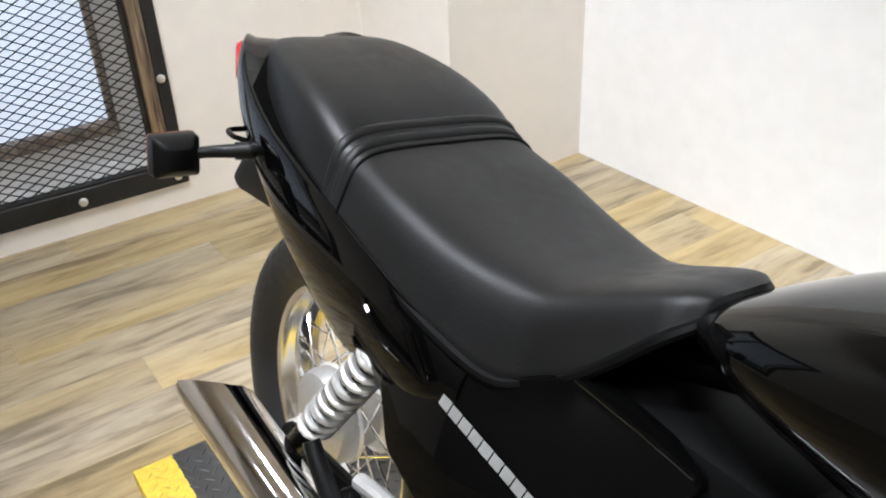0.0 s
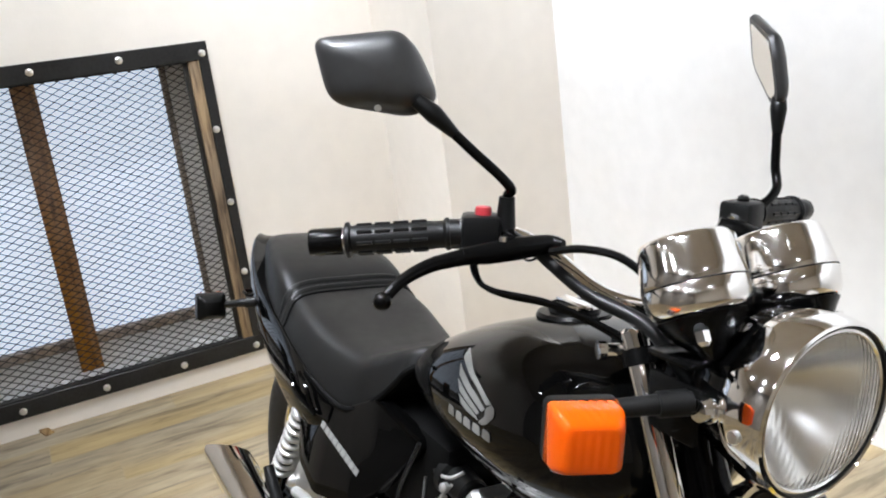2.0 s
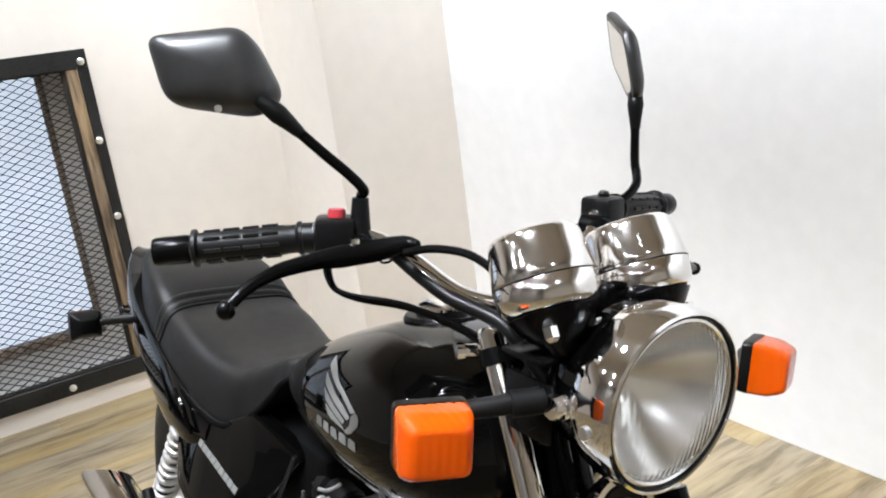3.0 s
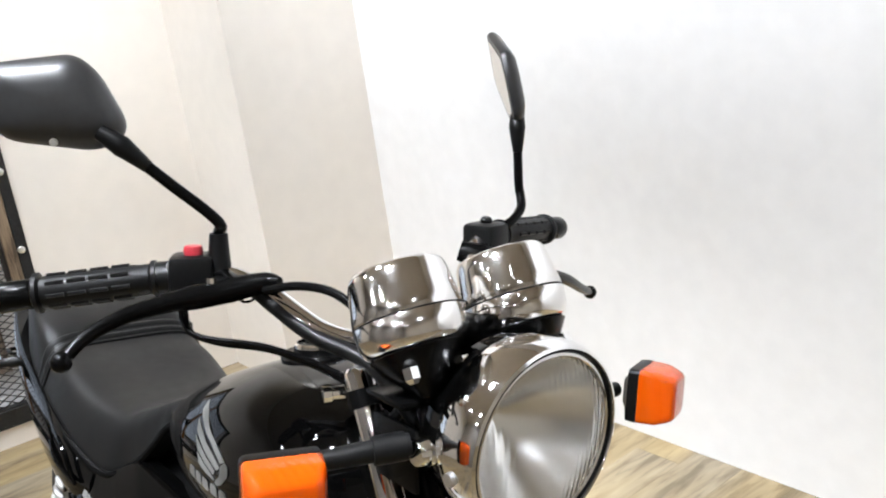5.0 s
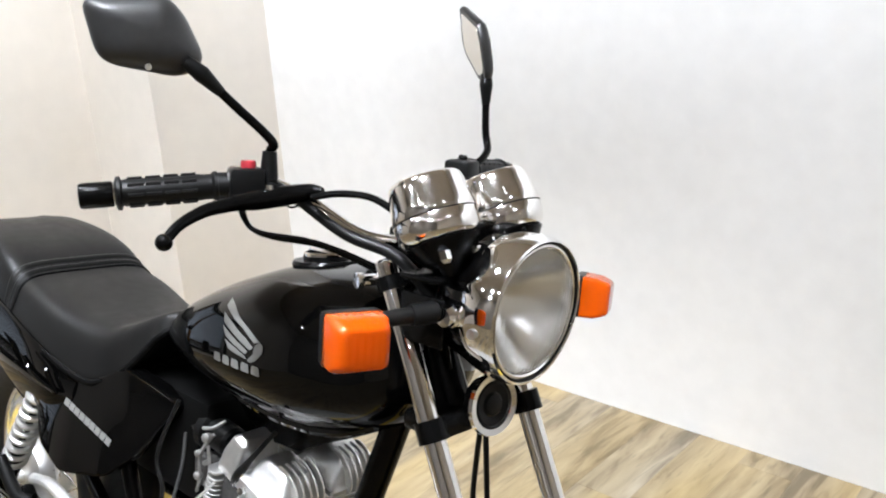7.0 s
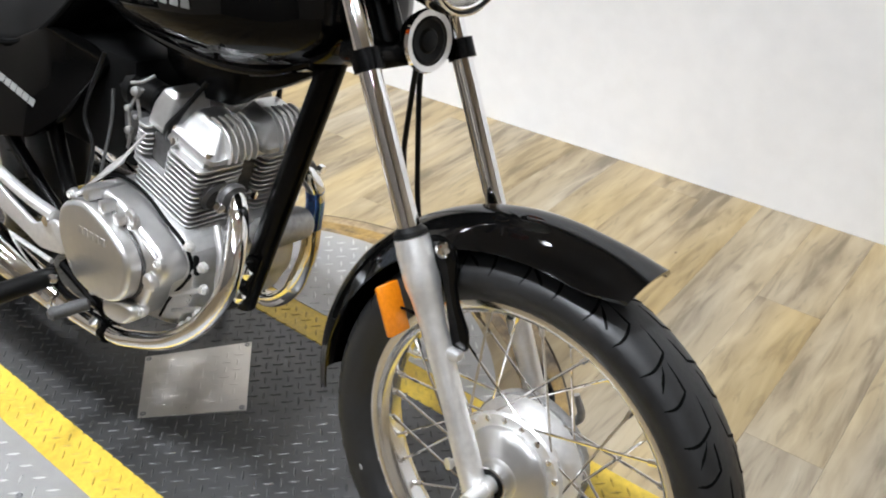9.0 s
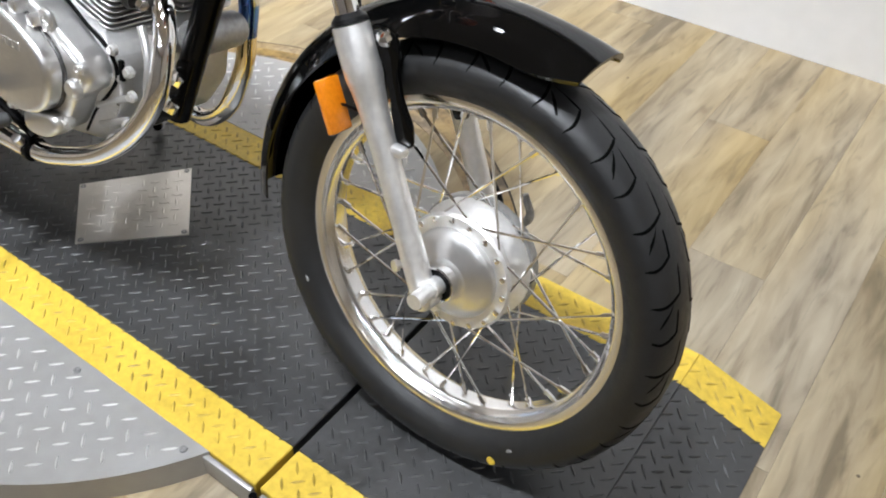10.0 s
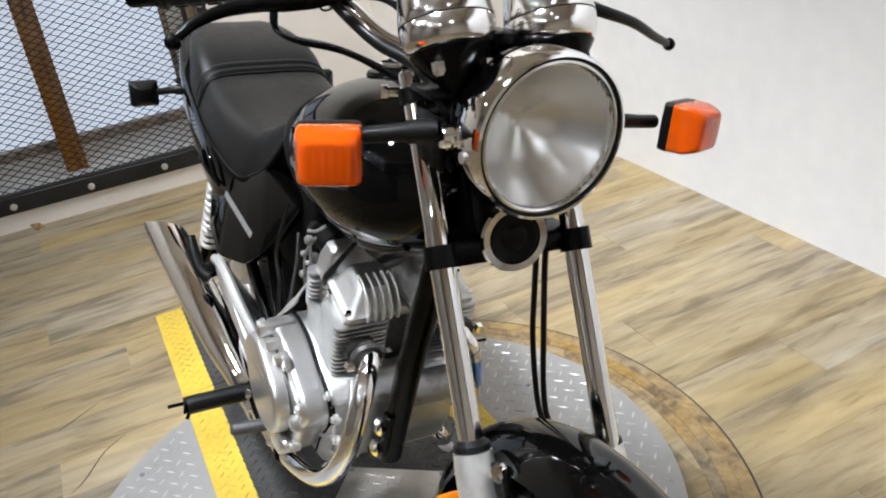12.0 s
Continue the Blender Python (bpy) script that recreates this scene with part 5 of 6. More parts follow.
# seat
SEAT = [  # x, ridge height, shoulder height, side-bottom height, shoulder half width, bottom half width
    (-1.690, 0.838, 0.832, 0.820, 0.052, 0.056),
    (-1.65, 0.862, 0.852, 0.806, 0.078, 0.082),
    (-1.58, 0.872, 0.860, 0.785, 0.106, 0.114),
    (-1.47, 0.860, 0.846, 0.768, 0.126, 0.140),
    (-1.38, 0.836, 0.824, 0.752, 0.130, 0.153),
    (-1.31, 0.803, 0.793, 0.736, 0.121, 0.158),
    (-1.22, 0.784, 0.774, 0.714, 0.124, 0.160),
    (-1.12, 0.764, 0.752, 0.685, 0.116, 0.154),
    (-1.03, 0.758, 0.745, 0.664, 0.101, 0.136),
    (-0.985, 0.768, 0.754, 0.678, 0.090, 0.113),
    (-0.945, 0.785, 0.769, 0.706, 0.078, 0.098),
    (-0.910, 0.800, 0.785, 0.742, 0.066, 0.085),
    (-0.885, 0.808, 0.795, 0.770, 0.055, 0.076),
    (-0.866, 0.808, 0.800, 0.788, 0.038, 0.052),
]
def seat_row(x):
    return [float(np.interp(x, [s[0] for s in SEAT], [s[i] for s in SEAT])) for i in range(1, 6)]


def seat_section(rz, sz, bz, sw, bw, t):
    """The half section at t from 0 (ridge) to 1 (lower edge): a crown, a soft shoulder and a flank that leans out."""
    top, flank = Vector((0, rz)), Vector((bw, bz))
    knee = Vector((sw * 1.075, sz + (rz - sz) * 1.08))
    ctrl = [top, Vector((sw * 0.55, rz + 0.001)), knee, knee, Vector((sw + (bw - sw) * 0.55, sz + (bz - sz) * 0.42)), flank]
    pts = ctrl[:]
    while len(pts) > 1:
        pts = [a.lerp(c, t) for a, c in zip(pts, pts[1:])]
    return pts[0]


cols = [smooth_path([(s[0], s[i], 0) for s in SEAT], 4) for i in range(1, 6)]
rings = []
for j in range(len(cols[0])):
    x = cols[0][j].x
    row = [c[j].y for c in cols]
    bz, bw = row[2], row[4]
    half = [tuple(seat_section(*row, t)) for t in np.linspace(0, 1, 19)]
    half += [(bw - 0.004, bz - 0.006), (bw * 0.6, bz - 0.002), (0, bz)]
    rings.append([(x, -y, z) for y, z in half] + [(x, y, z) for y, z in half[-2:0:-1]])
seat = part("seat", ring_loft(bmesh.new(), rings), VINYL, bike, "black vinyl stepped dual seat with a stitched seam", sharp=80)


def seat_line(x, lift, frac=1.0):
    """A line across the seat from one lower edge over the ridge to the other, leaning back towards the middle."""
    pts = []
    for yy in np.linspace(-1, 1, 33):
        xx = x - 0.012 * (1 - abs(yy) ** 1.5)
        p = seat_section(*seat_row(xx), abs(yy))
        pts.append((xx, math.copysign(p.x + lift * abs(yy), yy), p.y + lift))
    return pts


part("seat_seam", tube(seat_line(-1.314, -0.0052), 0.0085, 12, 3), VINYL, seat, "raised welt")
part("seat_seam", tube(seat_line(-1.296, 0.0003), 0.0026, 8, 3), DIAL, seat, "dark seam")
part("seat_seam", tube(seat_line(-1.334, -0.0060), 0.0090, 12, 3), VINYL, seat)
bm = bmesh.new()
for s in (-1, 1):
    add_tube(bm, [(q[0], s * (q[5] - 0.002), q[3] - 0.002) for q in SEAT], 0.0065, 8, 4)
part("seat_trim", bm, DIAL, seat, "black edge trim")

# tail fairing: shell on both sides under the seat, closed at the back
TAIL = [  # x, top z, low z, half width at top, half width at bottom
    (-1.745, 0.846, 0.775, 0.066, 0.056),
    (-1.715, 0.856, 0.756, 0.090, 0.080),
    (-1.67, 0.850, 0.730, 0.114, 0.102),
    (-1.60, 0.818, 0.690, 0.136, 0.120),
    (-1.50, 0.784, 0.640, 0.152, 0.134),
    (-1.40, 0.762, 0.595, 0.160, 0.142),
    (-1.30, 0.740, 0.565, 0.164, 0.146),
    (-1.20, 0.714, 0.552, 0.165, 0.148),
    (-1.12, 0.690, 0.562, 0.156, 0.150),
    (-1.05, 0.672, 0.600, 0.132, 0.144),
]
cols = [smooth_path([(s[0], s[i], 0) for s in TAIL], 4) for i in range(1, 5)]
rings = []
for j in range(len(cols[0])):
    x = cols[0][j].x
    tz, lz, tw, lw = (c[j].y for c in cols)
    half = [(0, tz - 0.012), (tw * 0.8, tz - 0.006), (tw - 0.004, tz), (tw, tz - 0.006)]
    for k in range(1, 8):
        f = k / 8
        half.append((tw + (lw - tw) * f + 0.012 * math.sin(math.pi * f), tz + (lz - tz) * f))
    half += [(lw, lz + 0.004), (lw - 0.006, lz), (lw * 0.7, lz + 0.01), (0, lz + 0.012)]
    rings.append([(x, -y, z) for y, z in half] + [(x, y, z) for y, z in half[-2:0:-1]])
tail = part("tail_fairing", ring_loft(bmesh.new(), rings), PAINT, bike, "gloss black tail fairing", sharp=50)
for s in (-1, 1):
    part("scoop_edge", tube([(-1.205, s * 0.1700, 0.672), (-1.175, s * 0.1720, 0.653), (-1.143, s * 0.1710, 0.645), (-1.085, s * 0.1640, 0.632)], [0.003, 0.005, 0.005, 0.003], 8), PAINT, tail)
    part("scoop_edge", tube([(-1.155, s * 0.1690, 0.692), (-1.118, s * 0.1695, 0.676), (-1.100, s * 0.1680, 0.655), (-1.080, s * 0.1640, 0.632)], [0.003, 0.005, 0.005, 0.003], 8), PAINT, tail)
part("tail_lamp", box(-1.774, -1.700, -0.086, 0.086, 0.768, 0.838, bevel=0.014), RED_LENS, tail, "red tail lamp")
bm = bmesh.new()
add_plate(bm, rounded([(-1.60, 0.715), (-1.70, 0.715), (-1.80, 0.60), (-1.78, 0.585), (-1.60, 0.60)], 0.012), lambda u, v, d: Vector((u, -0.075 + d, v)), 0.15, 0.006)
part("rear_mudguard", bm, PLASTIC, bike, "black plastic rear mudguard")
part("helmet_loop", tube([(-1.59, -0.128, 0.728), (-1.612, -0.148, 0.731), (-1.645, -0.144, 0.731), (-1.655, -0.114, 0.728)], 0.004, 8), SATIN, tail)


def cover_y(x, z):
    """How far the side cover stands out: it draws in towards the front and the top."""
    return 0.155 - 0.22 * max(0.0, x + 1.065) - 0.33 * (z - 0.62)


for s in (-1, 1):
    def lay_cover(u, v, d, s=s):
        return Vector((u, s * (cover_y(u, v) - 0.026 + d), v))
    bm = add_plate(bmesh.new(), rounded([(-1.165, 0.668), (-1.04, 0.660), (-1.004, 0.674), (-0.947, 0.704), (-0.88, 0.691), (-0.813, 0.676), (-0.807, 0.664), (-0.838, 0.625), (-0.878, 0.565), (-0.93, 0.522), (-1.03, 0.505), (-1.12, 0.535), (-1.17, 0.590)], 0.012), lay_cover, 0.026, 0.004)
    cover = part("side_cover", bm, PAINT, bike, "gloss black triangular side cover", sharp=28)
    for n in range(9):
        x0, z0 = -1.066 + n * 0.0153, 0.622 - n * 0.0048
        bm = bmesh.new()
        add_plate(bm, [(x0 - 0.002, z0 - 0.0060), (x0 + 0.0115, z0 - 0.0100), (x0 + 0.0137, z0 + 0.0012), (x0, z0 + 0.0052)], lambda u, v, d: lay_cover(u, v, 0.0264 + d), 0.0008)
        part("name_bar", bm, EMBLEM, cover)
    part("cover_edge", tube([lay_cover(-0.945, 0.7005, 0.0255), lay_cover(-0.88, 0.6875, 0.0255), lay_cover(-0.817, 0.6735, 0.0255)], 0.0026, 6), PAINT, cover)

# frame
fr = part("frame", tube([(-0.345, 0, 0.86), (-0.376, -0.014, 0.74), (-0.433, -0.025, 0.57), (-0.490, -0.026, 0.42), (-0.526, -0.024, 0.33)], 0.0200, 16), SATIN, bike, "black tubular steel frame")
bm = bmesh.new()
add_tube(bm, [(-0.33, 0, 0.84), (-0.6, 0, 0.80), (-0.9, 0, 0.72), (-1.0, 0, 0.66)], 0.022, 14)
for s in (-1, 1):
    add_tube(bm, [(-0.95, s * 0.09, 0.68), (-1.2, s * 0.115, 0.60), (-1.45, s * 0.115, 0.66), (-1.6, s * 0.10, 0.70)], 0.0135, 12)
    add_tube(bm, [(-1.0, s * 0.09, 0.62), (-0.93, s * 0.095, 0.45), (-0.88, s * 0.10, 0.33), (-0.84, s * 0.10, 0.27)], 0.0145, 12)
    add_tube(bm, [(-1.2, s * 0.115, 0.585), (-1.05, s * 0.115, 0.46), (-0.92, s * 0.11, 0.36)], 0.0125, 12)
part("rear_frame", bm, SATIN, fr)
bm = plate_xz(rounded([(-0.492, 0.440), (-0.462, 0.440), (-0.498, 0.345), (-0.556, 0.306), (-0.572, 0.325), (-0.520, 0.365)], 0.006), -0.049, 0.008, 0.002)
part("engine_mount_plate", bm, SATIN, fr, "black engine mounting plate")
for z, x in ((0.412, -0.490), (0.362, -0.507)):
    part("mount_bolt", lathe([(0.015, 0), (0.015, 0.008), (0.009, 0.014), (0.0001, 0.0145)], (x, -0.0495, z), (0, -1, 0), 6), CHROME, fr, "chrome bolt", sharp=20)
bm = plate_xz(rounded([(-0.72, 0.692), (-0.66, 0.648), (-0.56, 0.655), (-0.515, 0.682), (-0.45, 0.712), (-0.385, 0.745), (-0.36, 0.80), (-0.72, 0.80)], 0.010), -0.028, 0.026, 0.004)
part("head_stay", bm, SATIN, fr, "black engine head stay")
# seat-side black airbox and battery area, dark behind the side covers
part("airbox", box(-1.06, -0.74, -0.072, 0.072, 0.50, 0.69, bevel=0.02), DIAL, bike, "black plastic airbox")
part("inner_mudguard", tube([(-1.13, 0, 0.36), (-1.12, 0, 0.46), (-1.16, 0, 0.58), (-1.28, 0, 0.64), (-1.45, 0, 0.66)], 0.062, 14), PLASTIC, bike, "black plastic inner mudguard")

# engine
case_pts = rounded([(-0.560, 0.466), (-0.532, 0.432), (-0.538, 0.360), (-0.585, 0.292), (-0.70, 0.270), (-0.80, 0.31), (-0.84, 0.40), (-0.80, 0.475), (-0.71, 0.510), (-0.655, 0.500)], 0.02)
engine = part("engine", plate_xz(case_pts, -0.120, 0.215, 0.012), CAST, bike, "bare aluminium parallel-twin engine with finned cylinders")
UP_E = Matrix.Translation((-0.632, 0, 0.478)) @ Matrix.Rotation(radians(16), 4, "Y")
Y_OUT, Y_IN = -0.108, 0.134


def in_e(u, y, v):
    """A spot by the cylinders' own axes: u forward, y to the left, v up."""
    return UP_E @ Vector((u, y, v))


# barrel core: its dark colour carries the shade between the fins
cyl = part("cylinder_block", box(-0.066, 0.050, Y_OUT + 0.016, Y_IN - 0.016, -0.02, 0.112, bevel=0.008, m=UP_E), DARK_CAST, engine, "barrel core, coloured dark for the shade between the fins")
NF = 13
for k in range(NF):
    v = 0.002 + k * 0.0091
    back = -0.078 if k < 5 else -0.090
    front = 0.066 + (0.003 if k > 9 else 0.0)
    pts = [(back, Y_OUT)]
    if 7 <= k < NF - 1:
        pts += [(-0.060, Y_OUT), (-0.060, Y_OUT + 0.046), (-0.014, Y_OUT + 0.046), (-0.014, Y_OUT)]
    elif k == NF - 1:
        pts += [(-0.064, Y_OUT), (-0.064, Y_OUT + 0.050), (-0.010, Y_OUT + 0.050), (-0.010, Y_OUT)]
    pts += [(front, Y_OUT), (front, -0.018), (0.030, -0.012), (0.030, 0.014), (front, 0.020), (front, Y_IN), (back, Y_IN)]
    bm = add_plate(bmesh.new(), rounded(pts, 0.014, 3), lambda a, y, d: in_e(a, y, v + d), 0.0052 if k == NF - 1 else 0.0031, 0.0008, 1)
    part("fin", bm, CAST, cyl)
# exhaust flange pads on the front of the barrels
head_b = part("cylinder_head", box(-0.080, 0.060, Y_OUT + 0.014, Y_IN - 0.014, 0.113, 0.130, bevel=0.005, m=UP_E), CAST, engine)
for yy in (-0.066, 0.092):
    part("exhaust_port", lathe([(0.026, -0.012), (0.026, 0.002), (0.021, 0.007), (0.018, 0.007)], in_e(0.068, yy, 0.066), UP_E.to_3x3() @ Vector((1, 0, -0.15)), 24), DARK_CAST, head_b, "dark exhaust port")


def hump(steps, radius=0.012):
    """A cast cover with rounded corners that narrows upwards: rows of height, back, front, right, left."""
    rings = []
    for v, u0, u1, y0, y1 in steps:
        rings.append([in_e(a, y, v) for a, y in rounded([(u0, y0), (u1, y0), (u1, y1), (u0, y1)], radius, 4)])
    return ring_loft(bmesh.new(), rings)


for s, ya, yb in ((-1, -0.094, -0.011), (1, 0.010, 0.120)):
    o_ = ya if s < 0 else yb

    def span(out, inn):
        """The cover's two sides, drawn in from the outer and the inner flange."""
        return (ya + out, yb - inn) if s < 0 else (ya + inn, yb - out)

    deep_in = 0.0 if s < 0 else 0.022
    cov = part("rocker_cover", hump([(0.128, -0.030, 0.074, *span(0, 0)), (0.1365, -0.030, 0.074, *span(0, 0)), (0.1385, -0.026, 0.070, *span(0.005, 0.002)), (0.143, -0.022, 0.066, *span(0.010, 0.003)), (0.166, -0.014, 0.056, *span(0.022, 0.005 + deep_in)), (0.174, -0.009, 0.050, *span(0.028, 0.008 + deep_in)), (0.177, -0.002, 0.042, *span(0.035, 0.014 + deep_in))]), CAST, engine, "cast aluminium rocker cover", sharp=30)
    part("rear_cover", hump([(0.124, -0.082, -0.034, *span(0, 0)), (0.150, -0.080, -0.036, *span(0.004, 0.002)), (0.174, -0.074, -0.040, *span(0.012, 0.004)), (0.181, -0.066, -0.046, *span(0.020, 0.010))], 0.009), CAST, cov, sharp=30)
    for k in range(5):
        y = (-0.063 + 0.0122 * k) if s < 0 else (0.089 - 0.0122 * k)
        bm = add_plate(bmesh.new(), rounded([(0.016, 0.160), (0.020, 0.182), (0.044, 0.181), (0.066, 0.170), (0.081, 0.150), (0.081, 0.126), (0.060, 0.126), (0.050, 0.150)], 0.010, 3), lambda a, v, d: in_e(a, y + d, v), 0.0034, 0.0012, 1)
        part("fin", bm, ALU, cov)
    for du, dy in ((-0.024, 0.006), (0.062, 0.006), (-0.024, 0.072)):
        part("cover_bolt", lathe([(0.0062, 0), (0.0062, 0.006), (0.0045, 0.008), (0.0001, 0.0082)], in_e(du, o_ - s * dy, 0.136), UP_E.to_3x3() @ Vector((0, 0, 1)), 6), CHROME, cov, sharp=20)
    part("rocker_plug", lathe([(0.0085, -0.01), (0.0085, 0.004), (0.0060, 0.009), (0.0060, 0.014), (0.0001, 0.0145)], in_e(-0.006, o_ - s * 0.004, 0.124), (0.2, s, 0.2), 6), CHROME, cov, "small bright plug", sharp=20)
    part("spark_plug_cap", tube([in_e(-0.037, o_ - s * 0.028, 0.094), in_e(-0.037, o_ - s * 0.010, 0.112), in_e(-0.030, o_ - s * 0.004, 0.136), in_e(-0.020, o_ - s * 0.012, 0.168), in_e(-0.006, o_ - s * 0.035, 0.22)], [0.0085, 0.0095, 0.0085, 0.0045, 0.0038], 12), RUBBER, engine, "black spark plug cap and lead")
# right crankcase cover: a lobed plate with a raised clutch bulge and a lower boss
bm = domed_xz(rounded([(-0.802, 0.440), (-0.775, 0.488), (-0.715, 0.508), (-0.655, 0.500), (-0.600, 0.470), (-0.558, 0.448), (-0.542, 0.420), (-0.556, 0.392), (-0.585, 0.376), (-0.597, 0.345), (-0.625, 0.303), (-0.68, 0.288), (-0.745, 0.312), (-0.798, 0.38)], 0.03, 5), -0.118, -0.046, 0.012)
case = part("crankcase_cover", bm, POLISHED, engine, "satin aluminium crankcase cover")


def grown(pts, f):
    cx, cz = sum(p[0] for p in pts) / len(pts), sum(p[1] for p in pts) / len(pts)
    return [(cx + (x - cx) * f, cz + (z - cz) * f) for x, z in pts]


CLUTCH = rounded([(-0.790, 0.425), (-0.770, 0.470), (-0.715, 0.492), (-0.660, 0.480), (-0.604, 0.448), (-0.588, 0.415), (-0.606, 0.362), (-0.645, 0.335), (-0.712, 0.330), (-0.765, 0.352)], 0.05, 8)
bm = domed_xz(CLUTCH, -0.160, -0.036, 0.010)
part("gasket", domed_xz(grown(CLUTCH, 1.035), -0.160, -0.010, 0.003), DARK_CAST, case, "dark joint round the clutch cover")
part("clutch_cover", bm, POLISHED, case, "satin rounded clutch cover")
bm = domed_xz(rounded([(-0.690, 0.328), (-0.612, 0.345), (-0.600, 0.325), (-0.632, 0.296), (-0.690, 0.292)], 0.025, 6), -0.150, -0.034, 0.010)
part("sprocket_boss", bm, POLISHED, case, "rounded lower boss")
bm = domed_xz(rounded([(-0.606, 0.466), (-0.566, 0.446), (-0.552, 0.428), (-0.562, 0.405), (-0.588, 0.42)], 0.02), -0.160, -0.007, 0.004)
part("filter_cover", bm, POLISHED, case, "raised oil filter cover")
for x, z in ((-0.786, 0.470), (-0.705, 0.499), (-0.618, 0.474), (-0.556, 0.432), (-0.575, 0.388), (-0.606, 0.330), (-0.740, 0.312), (-0.788, 0.372)):
    part("bolt_boss", lathe([(0.0095, 0), (0.0092, 0.008), (0.0082, 0.0092), (0.0001, 0.0094)], (x, -0.157, z), (0, -1, 0), 16), POLISHED, case)
    part("cover_bolt", lathe([(0.0068, 0), (0.0064, 0.005), (0.0038, 0.0052), (0.0034, 0.003), (0.0001, 0.003)], (x, -0.1662, z), (0, -1, 0), 12), ALU, case)
# stepped ribs on the shoulder of the cover, with shaded grooves between
for k in range(3):
    part("case_rib", box(-0.716 + k * 0.034, -0.698 + k * 0.034, -0.188 + k * 0.004, -0.122, 0.490 - k * 0.010, 0.511 - k * 0.012, bevel=0.004), POLISHED, case)
part("case_joint", tube([(-0.80, -0.119, 0.455), (-0.772, -0.119, 0.494), (-0.714, -0.119, 0.513), (-0.652, -0.119, 0.505), (-0.598, -0.119, 0.475), (-0.553, -0.119, 0.451), (-0.537, -0.119, 0.420), (-0.553, -0.119, 0.388), (-0.592, -0.119, 0.345), (-0.622, -0.119, 0.298)], 0.0032, 6, 4), DIAL, case, "dark case joint")
# ribs, a slot and bolts on the crankcase below the barrels
for k, (xa, za, xb, zb) in enumerate(((-0.592, 0.378, -0.505, 0.432), (-0.590, 0.352, -0.510, 0.392), (-0.586, 0.322, -0.522, 0.352))):
    part("crankcase_rib", tube([(xa, -0.118, za), (xb, -0.116, zb)], [0.006, 0.0045], 8, smooth=False), CAST, engine)
part("crankcase_slot", box(-0.530, -0.521, -0.1225, -0.116, 0.412, 0.444, bevel=0.002), DIAL, engine, "dark slot in the crankcase")
for x, z in ((-0.508, 0.432), (-0.506, 0.395), (-0.520, 0.345), (-0.560, 0.306), (-0.540, 0.455)):
    part("crankcase_bolt", lathe([(0.0085, 0), (0.0085, 0.006), (0.0055, 0.0075), (0.0055, 0.011), (0.0001, 0.0112)], (x, -0.117, z), (0, -1, 0), 10), ALU, engine, sharp=25)
part("drain_plug", lathe([(0.014, 0), (0.014, 0.006), (0.009, 0.008), (0.009, 0.016), (0.0001, 0.0165)], (-0.540, -0.116, 0.318), (0.3, -1, -0.2), 6), CAST, engine, sharp=20)
part("timing_plug", lathe([(0.0155, 0), (0.0155, 0.005), (0.012, 0.008), (0.005, 0.0085), (0.004, 0.005), (0.0001, 0.005)], (-0.622, -0.160, 0.484), (0, -1, 0), 24), POLISHED, case)
part("oil_line", tube([(-0.505, -0.09, 0.36), (-0.492, -0.105, 0.40), (-0.492, -0.10, 0.45), (-0.515, -0.09, 0.49)], 0.0058, 10), CAST, engine)
for k in range(5):
    part("name_bar", box(-0.715 + k * 0.015, -0.705 + k * 0.015, -0.1975, -0.1955, 0.436, 0.449, bevel=0.0006, seg=1), CAST, case)
part("oil_cap", lathe([(0.014, 0), (0.014, 0.01), (0.010, 0.014), (0.0001, 0.0145)], (-0.572, -0.162, 0.398), (0, -1, 0), 16), POLISHED, case)
bm = domed_xz(rounded([(-0.85, 0.47), (-0.66, 0.49), (-0.565, 0.45), (-0.575, 0.345), (-0.72, 0.295), (-0.87, 0.395)], 0.035), 0.095, 0.030, 0.012)
part("generator_cover", bm, POLISHED, engine, "polished aluminium generator cover")
part("starter_motor", lathe([(0.0001, -0.05), (0.024, -0.05), (0.028, -0.042), (0.028, 0.042), (0.024, 0.05), (0.0001, 0.05)], (-0.512, 0.040, 0.452), (0, 1, 0), 24), GREY_CAST, engine)
# carburettors, hoses and levers behind the cylinders
for s in (-1, 1):
    carb = part("carburettor", lathe([(0.022, -0.05), (0.026, -0.045), (0.026, 0.0), (0.034, 0.004), (0.034, 0.02), (0.026, 0.024), (0.022, 0.06)], (-0.745, s * 0.048, 0.635), (-1, 0, 0.1), 20), PLASTIC, bike, "black carburettor intake")
    part("float_bowl", box(-0.765, -0.70, s * 0.055 - 0.026, s * 0.055 + 0.026, 0.55, 0.605, bevel=0.008), DARK_CAST, carb)
bm = bmesh.new()
for pts in ([(-0.700, -0.085, 0.655), (-0.716, -0.098, 0.622), (-0.713, -0.102, 0.582), (-0.732, -0.095, 0.552)], [(-0.690, -0.070, 0.676), (-0.702, -0.085, 0.665), (-0.722, -0.09, 0.660)], [(-0.700, -0.095, 0.640), (-0.690, -0.098, 0.600), (-0.700, -0.100, 0.575)]):
    add_tube(bm, pts, 0.0028, 8)
for c, r in (((-0.702, -0.096, 0.652), 0.0075), ((-0.718, -0.100, 0.622), 0.0055), ((-0.713, -0.104, 0.588), 0.0065), ((-0.700, -0.098, 0.612), 0.0045)):
    add_lathe(bm, [(r, -0.004), (r, 0.004), (r * 0.6, 0.006), (0.0001, 0.0065)], c, (0.3, -1, 0.2), 10)
part("carburettor_linkage", bm, GREY_CAST, bike, "dull metal carburettor linkage")
